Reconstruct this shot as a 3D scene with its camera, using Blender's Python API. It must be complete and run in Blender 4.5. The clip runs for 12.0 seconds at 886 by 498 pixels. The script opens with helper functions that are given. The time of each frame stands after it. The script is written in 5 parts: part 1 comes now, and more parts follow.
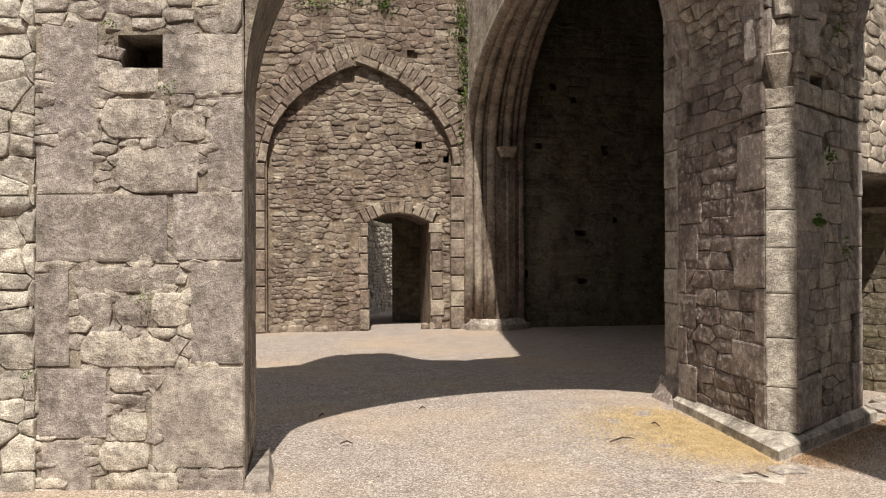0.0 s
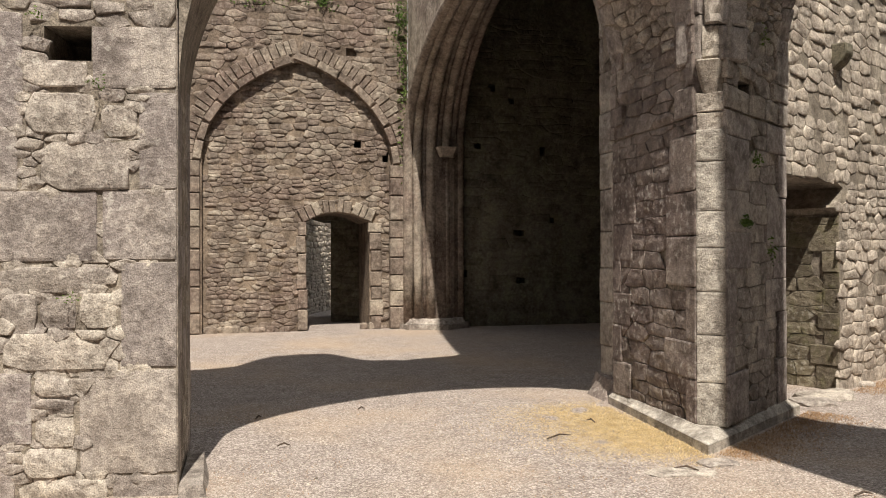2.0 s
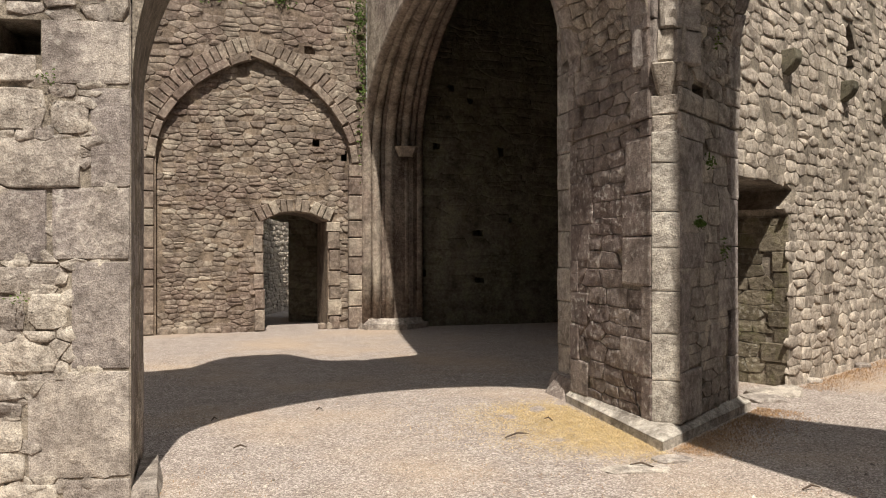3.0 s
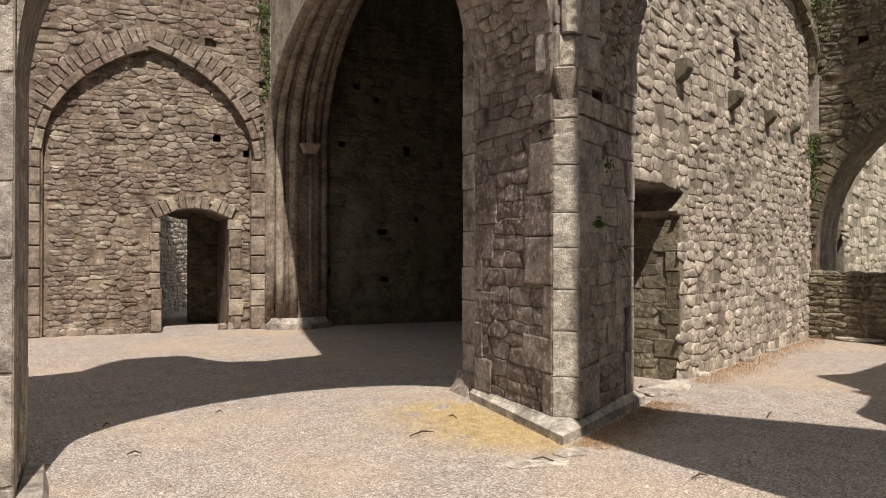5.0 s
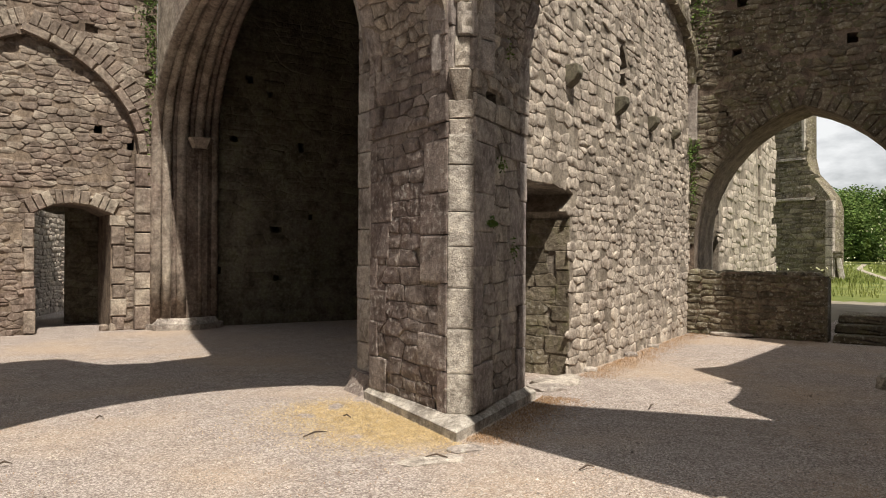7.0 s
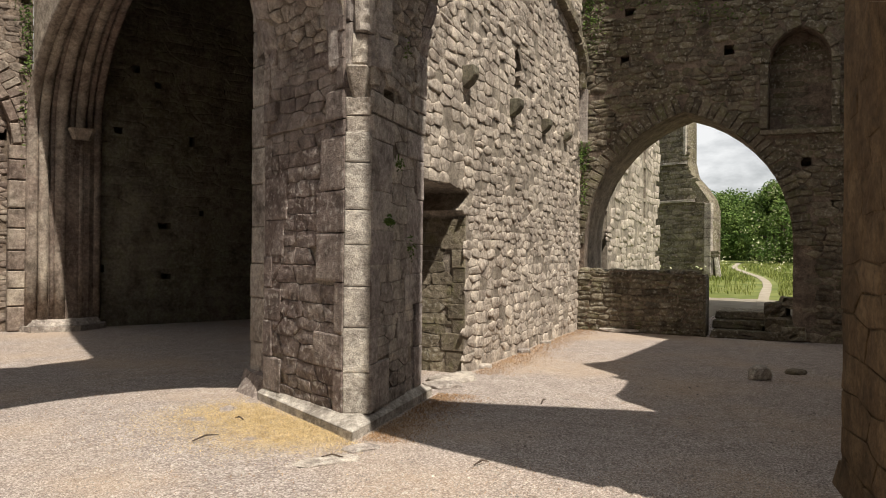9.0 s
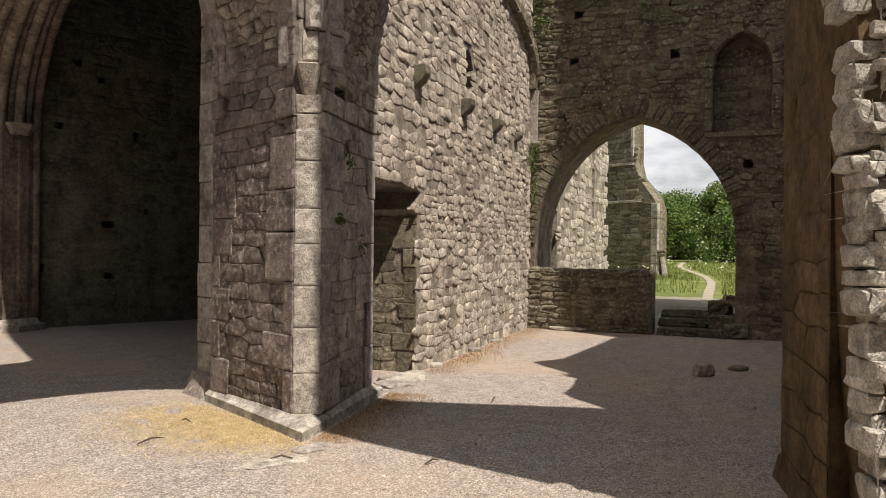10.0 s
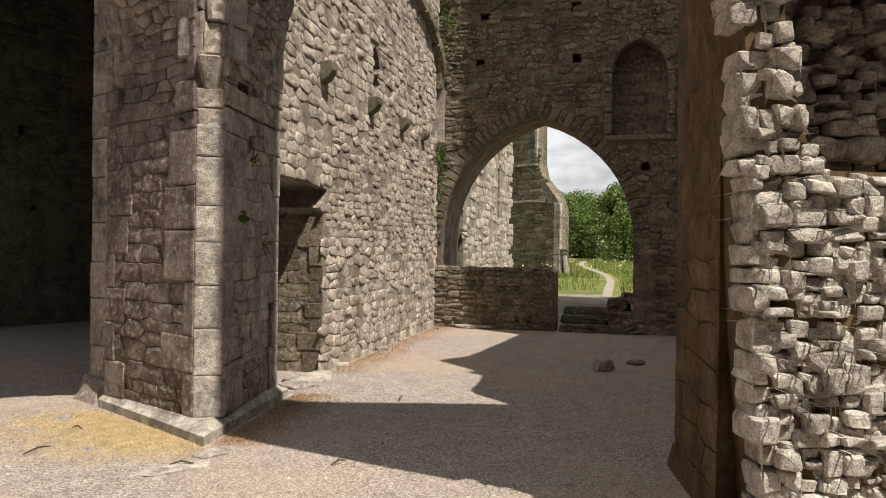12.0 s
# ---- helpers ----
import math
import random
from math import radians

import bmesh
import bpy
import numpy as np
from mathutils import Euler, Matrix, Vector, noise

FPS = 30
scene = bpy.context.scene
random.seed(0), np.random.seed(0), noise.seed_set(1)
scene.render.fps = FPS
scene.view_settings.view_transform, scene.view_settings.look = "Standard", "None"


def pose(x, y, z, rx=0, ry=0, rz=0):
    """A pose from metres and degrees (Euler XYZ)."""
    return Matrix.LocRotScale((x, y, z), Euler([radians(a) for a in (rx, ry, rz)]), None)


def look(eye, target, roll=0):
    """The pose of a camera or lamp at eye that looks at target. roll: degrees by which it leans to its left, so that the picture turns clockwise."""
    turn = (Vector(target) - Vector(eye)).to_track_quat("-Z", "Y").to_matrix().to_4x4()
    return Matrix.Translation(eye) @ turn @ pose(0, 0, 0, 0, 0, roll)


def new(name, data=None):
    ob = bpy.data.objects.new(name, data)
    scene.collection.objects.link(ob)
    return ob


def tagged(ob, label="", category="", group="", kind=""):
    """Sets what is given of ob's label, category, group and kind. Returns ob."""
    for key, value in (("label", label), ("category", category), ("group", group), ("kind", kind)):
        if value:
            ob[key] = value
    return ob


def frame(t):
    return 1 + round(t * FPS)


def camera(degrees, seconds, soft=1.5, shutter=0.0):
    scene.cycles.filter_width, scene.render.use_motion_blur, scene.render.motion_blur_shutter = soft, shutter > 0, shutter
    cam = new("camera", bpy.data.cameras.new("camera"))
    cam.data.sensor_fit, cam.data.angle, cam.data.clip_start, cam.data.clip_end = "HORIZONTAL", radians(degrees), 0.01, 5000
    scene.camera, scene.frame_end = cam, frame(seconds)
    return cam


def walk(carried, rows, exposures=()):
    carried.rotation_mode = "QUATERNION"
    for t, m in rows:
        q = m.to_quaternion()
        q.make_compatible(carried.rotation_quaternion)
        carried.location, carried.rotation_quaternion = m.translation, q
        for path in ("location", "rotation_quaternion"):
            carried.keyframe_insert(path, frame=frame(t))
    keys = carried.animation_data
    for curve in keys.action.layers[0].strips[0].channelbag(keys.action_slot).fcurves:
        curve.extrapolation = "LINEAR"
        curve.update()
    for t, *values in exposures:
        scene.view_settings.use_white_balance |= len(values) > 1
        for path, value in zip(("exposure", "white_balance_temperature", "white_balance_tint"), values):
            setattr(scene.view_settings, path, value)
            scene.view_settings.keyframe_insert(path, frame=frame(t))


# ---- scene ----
cam = camera(60.3, 12.0, soft=1.0)
EYE = (0.0, 0.0, 1.5)
TURNS = [  # seconds, yaw, pitch, roll: the camera turns on its stand
    (0.0, -0.00, 0.178, -0.205),
    (0.5, -0.86, 0.170, -0.211),
    (1.0, -1.99, 0.160, -0.205),
    (1.5, -3.26, 0.149, -0.187),
    (2.0, -4.56, 0.135, -0.160),
    (2.5, -6.04, 0.121, -0.123),
    (3.0, -7.64, 0.105, -0.079),
    (5.0, -14.73, 0.035, 0.156),
    (5.5, -16.74, 0.017, 0.223),
    (6.0, -18.64, -0.001, 0.292),
    (6.5, -20.69, -0.018, 0.361),
    (7.0, -22.58, -0.034, 0.429),
    (9.0, -30.31, -0.087, 0.670),
    (9.5, -32.18, -0.096, 0.717),
    (10.0, -33.97, -0.103, 0.757),
    (10.5, -35.72, -0.108, 0.788),
    (11.0, -37.52, -0.109, 0.809),
    (11.5, -39.29, -0.108, 0.819),
    (12.0, -40.95, -0.104, 0.817),
]
walk(cam, [(t, pose(*EYE, 90 + pitch, -roll, yaw)) for t, yaw, pitch, roll in TURNS], exposures=[(0.0, 0.32), (12.0, 0.25)])

# ---- light ----
SUN_EL, SUN_AZ = radians(60), radians(-1.5)          # height, and the way the light travels, turned from +y towards +x
world = bpy.data.worlds.new("sky")
scene.world = world
world.use_nodes = True
wt = world.node_tree
sky = wt.nodes.new("ShaderNodeTexSky")
sky.sky_type, sky.sun_disc = "NISHITA", False
sky.sun_elevation, sky.sun_rotation = SUN_EL, math.pi + SUN_AZ
# broken white clouds over the whole sky
where = wt.nodes.new("ShaderNodeTexCoord")
puffs = wt.nodes.new("ShaderNodeTexNoise")
puffs.inputs["Scale"].default_value, puffs.inputs["Detail"].default_value, puffs.inputs["Roughness"].default_value = 3.2, 7.0, 0.55
squash = wt.nodes.new("ShaderNodeMapping")
squash.inputs["Scale"].default_value = (1.0, 1.0, 2.6)
wt.links.new(where.outputs["Generated"], squash.inputs[0])
wt.links.new(squash.outputs[0], puffs.inputs["Vector"])
cover = wt.nodes.new("ShaderNodeValToRGB")
cover.color_ramp.elements[0].position, cover.color_ramp.elements[1].position = 0.36, 0.52
wt.links.new(puffs.outputs[0], cover.inputs[0])
clouds = wt.nodes.new("ShaderNodeMix")
clouds.data_type = "RGBA"
wt.links.new(cover.outputs[0], clouds.inputs[0])
wt.links.new(sky.outputs[0], clouds.inputs[6])
clouds.inputs[7].default_value = (32.0, 32.4, 32.6, 1)
wt.links.new(clouds.outputs[2], wt.nodes["Background"].inputs[0])
wt.nodes["Background"].inputs[1].default_value = 0.0235
sun = new("sun", bpy.data.lights.new("sun", "SUN"))
sun.data.energy, sun.data.angle, sun.data.color = 5.0, radians(0.5), (1.0, 0.915, 0.79)
way = Vector((math.sin(SUN_AZ) * math.cos(SUN_EL), math.cos(SUN_AZ) * math.cos(SUN_EL), -math.sin(SUN_EL)))
sun.matrix_world = look((0, 0, 30), Vector((0, 0, 30)) + way)

# ---- materials ----


def node(tree, kind, **inputs):
    n = tree.nodes.new(kind)
    for key, value in inputs.items():
        n.inputs[key.replace("_", " ")].default_value = value
    return n


def ramp(tree, source, stops):
    r = tree.nodes.new("ShaderNodeValToRGB")
    while len(r.color_ramp.elements) < len(stops):
        r.color_ramp.elements.new(0.5)
    for e, (p, c) in zip(r.color_ramp.elements, stops):
        e.position, e.color = p, (*c, 1)
    tree.links.new(source, r.inputs[0])
    return r.outputs[0]


def mixed(tree, kind, factor, a, b):
    m = tree.nodes.new("ShaderNodeMix")
    m.data_type, m.blend_type = "RGBA", kind
    for socket, value in ((m.inputs[0], factor), (m.inputs[6], a), (m.inputs[7], b)):
        if isinstance(value, (int, float)):
            socket.default_value = value
        elif isinstance(value, tuple):
            socket.default_value = (*value, 1)
        else:
            tree.links.new(value, socket)
    return m.outputs[2]


def stone(name, dark, mid, light, patch=(0.2, 0.17, 0.14), patch_amount=0.5, lichen=0.25, bump=0.95, grain=42.0, spread=0.65, speckle=0.75, moss=0.0):
    """Weathered stone: a tone of its own for each piece, stains, lichen, pitted grain."""
    dark, mid, light, patch = (tuple(c * k for c, k in zip(colour, (0.9, 0.907, 0.945))) for colour in (dark, mid, light, patch))
    mat = bpy.data.materials.new(name)
    mat.use_nodes = True
    t = mat.node_tree
    bsdf = t.nodes["Principled BSDF"]
    bsdf.inputs["Roughness"].default_value = 0.92
    bsdf.inputs["Specular IOR Level"].default_value = 0.25
    geo, info = t.nodes.new("ShaderNodeNewGeometry"), t.nodes.new("ShaderNodeObjectInfo")
    add = t.nodes.new("ShaderNodeMath")
    add.operation = "ADD"
    t.links.new(geo.outputs["Random Per Island"], add.inputs[0])
    t.links.new(info.outputs["Random"], add.inputs[1])
    fract = t.nodes.new("ShaderNodeMath")
    fract.operation = "FRACT"
    t.links.new(add.outputs[0], fract.inputs[0])
    where = geo.outputs["Position"]
    big = node(t, "ShaderNodeTexNoise", Scale=0.9, Detail=5.0, Roughness=0.6)
    mid_n = node(t, "ShaderNodeTexNoise", Scale=5.0, Detail=7.0, Roughness=0.62)
    small = node(t, "ShaderNodeTexNoise", Scale=19.0, Detail=5.0, Roughness=0.6)
    fine = node(t, "ShaderNodeTexNoise", Scale=grain * 2.3, Detail=4.0, Roughness=0.7)
    pits = node(t, "ShaderNodeTexVoronoi", Scale=grain * 1.6)
    runs = node(t, "ShaderNodeTexNoise", Scale=3.0, Detail=3.0, Roughness=0.5)
    for n in (big, mid_n, small, fine, pits):
        t.links.new(where, n.inputs["Vector"])
    # rain streaks run down the faces
    drawn = t.nodes.new("ShaderNodeMapping")
    drawn.inputs["Scale"].default_value = (1.0, 1.0, 0.34)
    t.links.new(where, drawn.inputs[0])
    t.links.new(drawn.outputs[0], runs.inputs["Vector"])
    tone = ramp(t, fract.outputs[0], [(0.0, dark), (0.5, mid), (1.0, light)])
    base = mixed(t, "MIX", 1 - spread, tone, mid)
    stain = ramp(t, big.outputs[0], [(0.42, (0, 0, 0)), (0.62, (1, 1, 1))])
    scaled = t.nodes.new("ShaderNodeMath")
    scaled.operation = "MULTIPLY"
    scaled.inputs[1].default_value = patch_amount
    t.links.new(stain, scaled.inputs[0])
    base = mixed(t, "MIX", scaled.outputs[0], base, patch)
    blot = ramp(t, mid_n.outputs[0], [(0.32, (0.5, 0.48, 0.47)), (0.48, (0.94, 0.93, 0.93)), (0.68, (1.34, 1.33, 1.3))])
    base = mixed(t, "MULTIPLY", 0.9, base, blot)
    base = mixed(t, "MULTIPLY", 0.45, base, ramp(t, runs.outputs[0], [(0.36, (0.5, 0.47, 0.45)), (0.52, (1.04, 1.04, 1.04)), (0.7, (1.2, 1.2, 1.18))]))
    base = mixed(t, "MULTIPLY", 0.7, base, ramp(t, small.outputs[0], [(0.34, (0.62, 0.6, 0.58)), (0.5, (1, 1, 1)), (0.66, (1.3, 1.29, 1.27))]))
    speck = ramp(t, fine.outputs[0], [(0.34, (0.42, 0.41, 0.4)), (0.5, (1, 1, 1)), (0.66, (1.55, 1.53, 1.5))])
    base = mixed(t, "MULTIPLY", speckle, base, speck)
    if lichen:
        spots = ramp(t, small.outputs[0], [(0.56, (0, 0, 0)), (0.62, (lichen * 1.6,) * 3)])
        where_spots = ramp(t, big.outputs[0], [(0.4, (0.15, 0.15, 0.15)), (0.58, (1, 1, 1))])
        base = mixed(t, "MIX", mixed(t, "MULTIPLY", 1.0, spots, where_spots), base, (0.6, 0.585, 0.54))
    if moss:
        green = ramp(t, mid_n.outputs[0], [(0.52, (0, 0, 0)), (0.64, (moss,) * 3)])
        base = mixed(t, "MIX", green, base, (0.085, 0.09, 0.03))
    t.links.new(base, bsdf.inputs["Base Color"])
    b1 = node(t, "ShaderNodeBump", Strength=bump * 0.8, Distance=0.03)
    b2 = node(t, "ShaderNodeBump", Strength=bump * 0.9, Distance=0.014)
    b3 = node(t, "ShaderNodeBump", Strength=bump * 0.8, Distance=0.006)
    b4 = node(t, "ShaderNodeBump", Strength=bump * 0.3, Distance=0.005)
    for n, k in ((mid_n, b1), (small, b2), (fine, b3), (pits, b4)):
        t.links.new(n.outputs[0], k.inputs["Height"])
    for k, q in ((b1, b2), (b2, b3), (b3, b4)):
        t.links.new(k.outputs[0], q.inputs["Normal"])
    t.links.new(b4.outputs[0], bsdf.inputs["Normal"])
    return mat


GREY = stone("grey_limestone", (0.301, 0.269, 0.243), (0.452, 0.410, 0.352), (0.644, 0.591, 0.498), patch=(0.343, 0.296, 0.268))
PURPLE = stone("purple_grey_ashlar", (0.274, 0.242, 0.223), (0.411, 0.370, 0.332), (0.576, 0.524, 0.454), patch=(0.288, 0.249, 0.243), patch_amount=0.6, grain=50.0)
BROWN = stone("brown_rubble", (0.187, 0.152, 0.125), (0.314, 0.263, 0.211), (0.516, 0.463, 0.375), patch=(0.220, 0.160, 0.132), patch_amount=0.7, lichen=0.1)
BEIGE = stone("beige_rubble", (0.366, 0.324, 0.269), (0.507, 0.448, 0.374), (0.647, 0.580, 0.485), patch=(0.422, 0.352, 0.289), patch_amount=0.4)
# rubble with shade put into its colour, and some moss
SHADE = stone("shade_toned_mossy_rubble", (0.122, 0.105, 0.076), (0.204, 0.175, 0.128), (0.326, 0.285, 0.209), patch=(0.153, 0.135, 0.085), patch_amount=0.6, spread=0.9, moss=0.5)
# ochre plaster, its colour lowered to paint in the reveal's shade
OCHRE = stone("shade_darkened_ochre_plaster", (0.12, 0.082, 0.042), (0.155, 0.107, 0.058), (0.2, 0.142, 0.08), patch=(0.11, 0.075, 0.04), patch_amount=0.6, lichen=0, bump=0.35, speckle=0.4)
WHITE = stone("pale_rubble", (0.352, 0.328, 0.284), (0.516, 0.483, 0.421), (0.727, 0.690, 0.601), patch=(0.422, 0.380, 0.317), patch_amount=0.4)
# pier stone darkened in colour for a face the sun only grazes
RUSSET_SHADE = stone("shade_russet_grey_rubble", (0.19, 0.157, 0.139), (0.3, 0.256, 0.226), (0.43, 0.378, 0.33), patch=(0.2, 0.152, 0.136), patch_amount=0.7, lichen=0.3, grain=46.0)
MORTAR = stone("lime_mortar", (0.265, 0.234, 0.191), (0.318, 0.280, 0.228), (0.398, 0.351, 0.284), patch=(0.225, 0.195, 0.154), lichen=0, bump=0.9, grain=34.0)
# slightly mossy stone with deep shade put into its colour
DEEP_SHADE = stone("deep_shade_mossy_stone", (0.118, 0.108, 0.08), (0.165, 0.15, 0.112), (0.22, 0.2, 0.15), patch=(0.13, 0.127, 0.08), lichen=0.05, spread=0.7, moss=0.25)
MORTAR_BROWN = stone("brown_mortar", (0.199, 0.158, 0.121), (0.245, 0.195, 0.150), (0.306, 0.247, 0.185), patch=(0.168, 0.128, 0.100), lichen=0, bump=0.9, grain=34.0)


def gravel_material():
    mat = bpy.data.materials.new("pale_gravel")
    mat.use_nodes = True
    t = mat.node_tree
    bsdf = t.nodes["Principled BSDF"]
    bsdf.inputs["Roughness"].default_value = 0.95
    bsdf.inputs["Specular IOR Level"].default_value = 0.15
    geo = t.nodes.new("ShaderNodeNewGeometry")
    cells = node(t, "ShaderNodeTexVoronoi", Scale=80.0)
    big = node(t, "ShaderNodeTexNoise", Scale=0.55, Detail=5.0)
    mid_n = node(t, "ShaderNodeTexNoise", Scale=4.0, Detail=6.0)
    fine = node(t, "ShaderNodeTexNoise", Scale=90.0, Detail=4.0)
    for n in (cells, big, mid_n, fine):
        t.links.new(geo.outputs["Position"], n.inputs["Vector"])
    grey = t.nodes.new("ShaderNodeSeparateColor")
    t.links.new(cells.outputs["Color"], grey.inputs[0])
    base = ramp(t, grey.outputs[0], [(0.0, (0.21, 0.176, 0.16)), (0.55, (0.35, 0.303, 0.278)), (1.0, (0.55, 0.495, 0.465))])
    base = mixed(t, "MULTIPLY", 0.4, base, ramp(t, mid_n.outputs[0], [(0.35, (0.72, 0.7, 0.68)), (0.6, (1.1, 1.1, 1.1))]))
    base = mixed(t, "MIX", ramp(t, big.outputs[0], [(0.46, (0, 0, 0)), (0.66, (0.5, 0.5, 0.5))]), base, (0.46, 0.35, 0.25))
    base = mixed(t, "MULTIPLY", 0.9, base, ramp(t, fine.outputs[0], [(0.36, (0.62, 0.61, 0.6)), (0.5, (1, 1, 1)), (0.64, (1.3, 1.3, 1.3))]))
    t.links.new(base, bsdf.inputs["Base Color"])
    b1 = node(t, "ShaderNodeBump", Strength=0.12, Distance=0.02)
    b2 = node(t, "ShaderNodeBump", Strength=0.7, Distance=0.012)
    t.links.new(mid_n.outputs[0], b1.inputs["Height"])
    t.links.new(cells.outputs["Distance"], b2.inputs["Height"])
    t.links.new(b1.outputs[0], b2.inputs["Normal"])
    t.links.new(b2.outputs[0], bsdf.inputs["Normal"])
    return mat


def plain_material(name, a, b, scale, rough=0.8, bump=0.3, translucent=0.0):
    mat = bpy.data.materials.new(name)
    mat.use_nodes = True
    t = mat.node_tree
    bsdf = t.nodes["Principled BSDF"]
    bsdf.inputs["Roughness"].default_value = rough
    bsdf.inputs["Specular IOR Level"].default_value = 0.2
    geo = t.nodes.new("ShaderNodeNewGeometry")
    n = node(t, "ShaderNodeTexNoise", Scale=scale, Detail=6.0)
    t.links.new(geo.outputs["Position"], n.inputs["Vector"])
    c = ramp(t, n.outputs[0], [(0.32, a), (0.68, b)])
    tint = ramp(t, geo.outputs["Random Per Island"], [(0.0, (0.65, 0.65, 0.65)), (1.0, (1.3, 1.3, 1.3))])
    c = mixed(t, "MULTIPLY", 1.0, c, tint)
    t.links.new(c, bsdf.inputs["Base Color"])
    bp = node(t, "ShaderNodeBump", Strength=bump, Distance=0.02)
    t.links.new(n.outputs[0], bp.inputs["Height"])
    t.links.new(bp.outputs[0], bsdf.inputs["Normal"])
    return mat


GRAVEL = gravel_material()
GRASS = plain_material("field_grass", (0.11, 0.15, 0.03), (0.25, 0.27, 0.08), 1.2)
STRAW = plain_material("dry_straw", (0.5, 0.37, 0.19), (0.68, 0.54, 0.31), 9.0)
DRY = plain_material("brown_plant_litter", (0.27, 0.16, 0.085), (0.42, 0.28, 0.16), 7.0)
LEAF = plain_material("leaf_green", (0.06, 0.115, 0.025), (0.15, 0.21, 0.055), 1.5)
BLOSSOM = plain_material("cream_blossom", (0.5, 0.5, 0.3), (0.7, 0.7, 0.5), 3.0)
BARK = plain_material("dark_bark", (0.05, 0.04, 0.03), (0.1, 0.08, 0.06), 8.0)
PATH = plain_material("worn_path", (0.26, 0.23, 0.18), (0.36, 0.32, 0.26), 3.0)
TWIG = plain_material("dry_twig", (0.06, 0.045, 0.035), (0.12, 0.09, 0.07), 30.0)

# ---- builders ----


def obj(name, verts, faces, material, parent=None, label=""):
    me = bpy.data.meshes.new(name)
    me.from_pydata(verts, [], faces)
    me.materials.append(material)
    me.update()
    ob = new(name, me)
    ob.parent = parent
    return tagged(ob, label)


def part(name, bm, material, parent=None, label=""):
    me = bpy.data.meshes.new(name)
    bmesh.ops.recalc_face_normals(bm, faces=bm.faces)
    bm.to_mesh(me)
    bm.free()
    me.materials.append(material)
    ob = new(name, me)
    ob.parent = parent
    return tagged(ob, label)


def plane_of(a, b):
    """The pose of a wall: x along it from a to b, y into it, z up."""
    u = (Vector((*b, 0)) - Vector((*a, 0))).normalized()
    back = Vector((-u.y, u.x, 0))
    return Matrix(((u.x, back.x, 0, a[0]), (u.y, back.y, 0, a[1]), (0, 0, 1, 0), (0, 0, 0, 1)))


def slab(bm, outer, holes, y0, y1):
    """An upright slab of the outline (x, z) with holes, from depth y0 to y1."""
    from mathutils.geometry import tessellate_polygon
    loops = [outer, *holes]
    flat = [p for loop in loops for p in loop]
    tris = tessellate_polygon([[Vector((x, z, 0)) for x, z in loop] for loop in loops])
    front = [bm.verts.new((x, y0, z)) for x, z in flat]
    rear = [bm.verts.new((x, y1, z)) for x, z in flat]
    for tri in tris:
        for vs in (front, rear):
            try:
                bm.faces.new([vs[i] for i in tri])
            except ValueError:
                pass
    start = 0
    for loop in loops:
        n = len(loop)
        for i in range(n):
            j = (i + 1) % n
            bm.faces.new((front[start + i], front[start + j], rear[start + j], rear[start + i]))
        start += n


def pointed(x0, x1, spring, apex, steps=9, sharp=1.0):
    """The curve of a pointed arch, from its left to its right springing."""
    half, true_rise = (x1 - x0) / 2, apex - spring
    rise = max(true_rise, half * 1.12) * sharp
    r = (rise * rise + half * half) / (2 * half)
    end = math.acos((r - half) / r)
    left = [(x0 + r - r * math.cos(end * i / steps), spring + r * math.sin(end * i / steps) * true_rise / (r * math.sin(end))) for i in range(steps + 1)]
    return left + [(x0 + x1 - x, z) for x, z in left[-2::-1]]


def opening(x0, x1, foot, spring, apex, steps=9, sharp=1.0):
    return [(x0, foot)] + pointed(x0, x1, spring, apex, steps, sharp) + [(x1, foot)]


def inside(x, z, loop):
    hit = False
    for (xa, za), (xb, zb) in zip(loop, loop[1:] + loop[:1]):
        if (za > z) != (zb > z) and x < (xb - xa) * (z - za) / (zb - za) + xa:
            hit = not hit
    return hit


def ragged(x0, x1, z, swing, steps, rng):
    return [(x0 + (x1 - x0) * i / steps, z + rng.uniform(-swing, swing)) for i in range(steps + 1)]


def block_shape(seed, keen=0.975, swell=0.12):
    """A squared block, 1 x 1, proud by 1 towards -y: its face slightly uneven, its arrises worn."""
    rng = random.Random(seed)
    shift = rng.uniform(0, 90)
    k = (-0.5, -0.485, -0.44, -0.22, 0.0, 0.22, 0.44, 0.485, 0.5)
    n = len(k)
    verts, faces = [], []
    for j, z in enumerate(k):
        for i, x in enumerate(k):
            edge = max(abs(x), abs(z))
            y = 0.9 if edge > 0.49 else (-0.75 if edge > 0.46 else -1.0)
            if y < 0:
                y += swell * (noise.noise((x * 3, z * 3, shift)) + 0.6 * noise.noise((x * 9, z * 9, shift)))
            wx = 1 - (1 - keen) * abs(noise.noise((z * 5, shift, 0))) * 2
            wz = 1 - (1 - keen) * abs(noise.noise((x * 5, shift, 5))) * 2
            verts.append((x * wx, y, z * wz))
    for j in range(n - 1):
        for i in range(n - 1):
            faces.append((j * n + i, j * n + i + 1, (j + 1) * n + i + 1, (j + 1) * n + i))
    return verts, faces


RUBBLE = [block_shape(i, 0.85, 0.45) for i in range(16)]
BLOCKS = [block_shape(100 + i) for i in range(12)]
MESHES = {}


def shared_mesh(kind, i, material):
    key = (kind, i, material.name)
    if key not in MESHES:
        verts, faces = (RUBBLE if kind == "rubble" else BLOCKS)[i]
        me = bpy.data.meshes.new("stone")
        me.from_pydata(verts, [], faces)
        me.materials.append(material)
        MESHES[key] = me
    return MESHES[key]


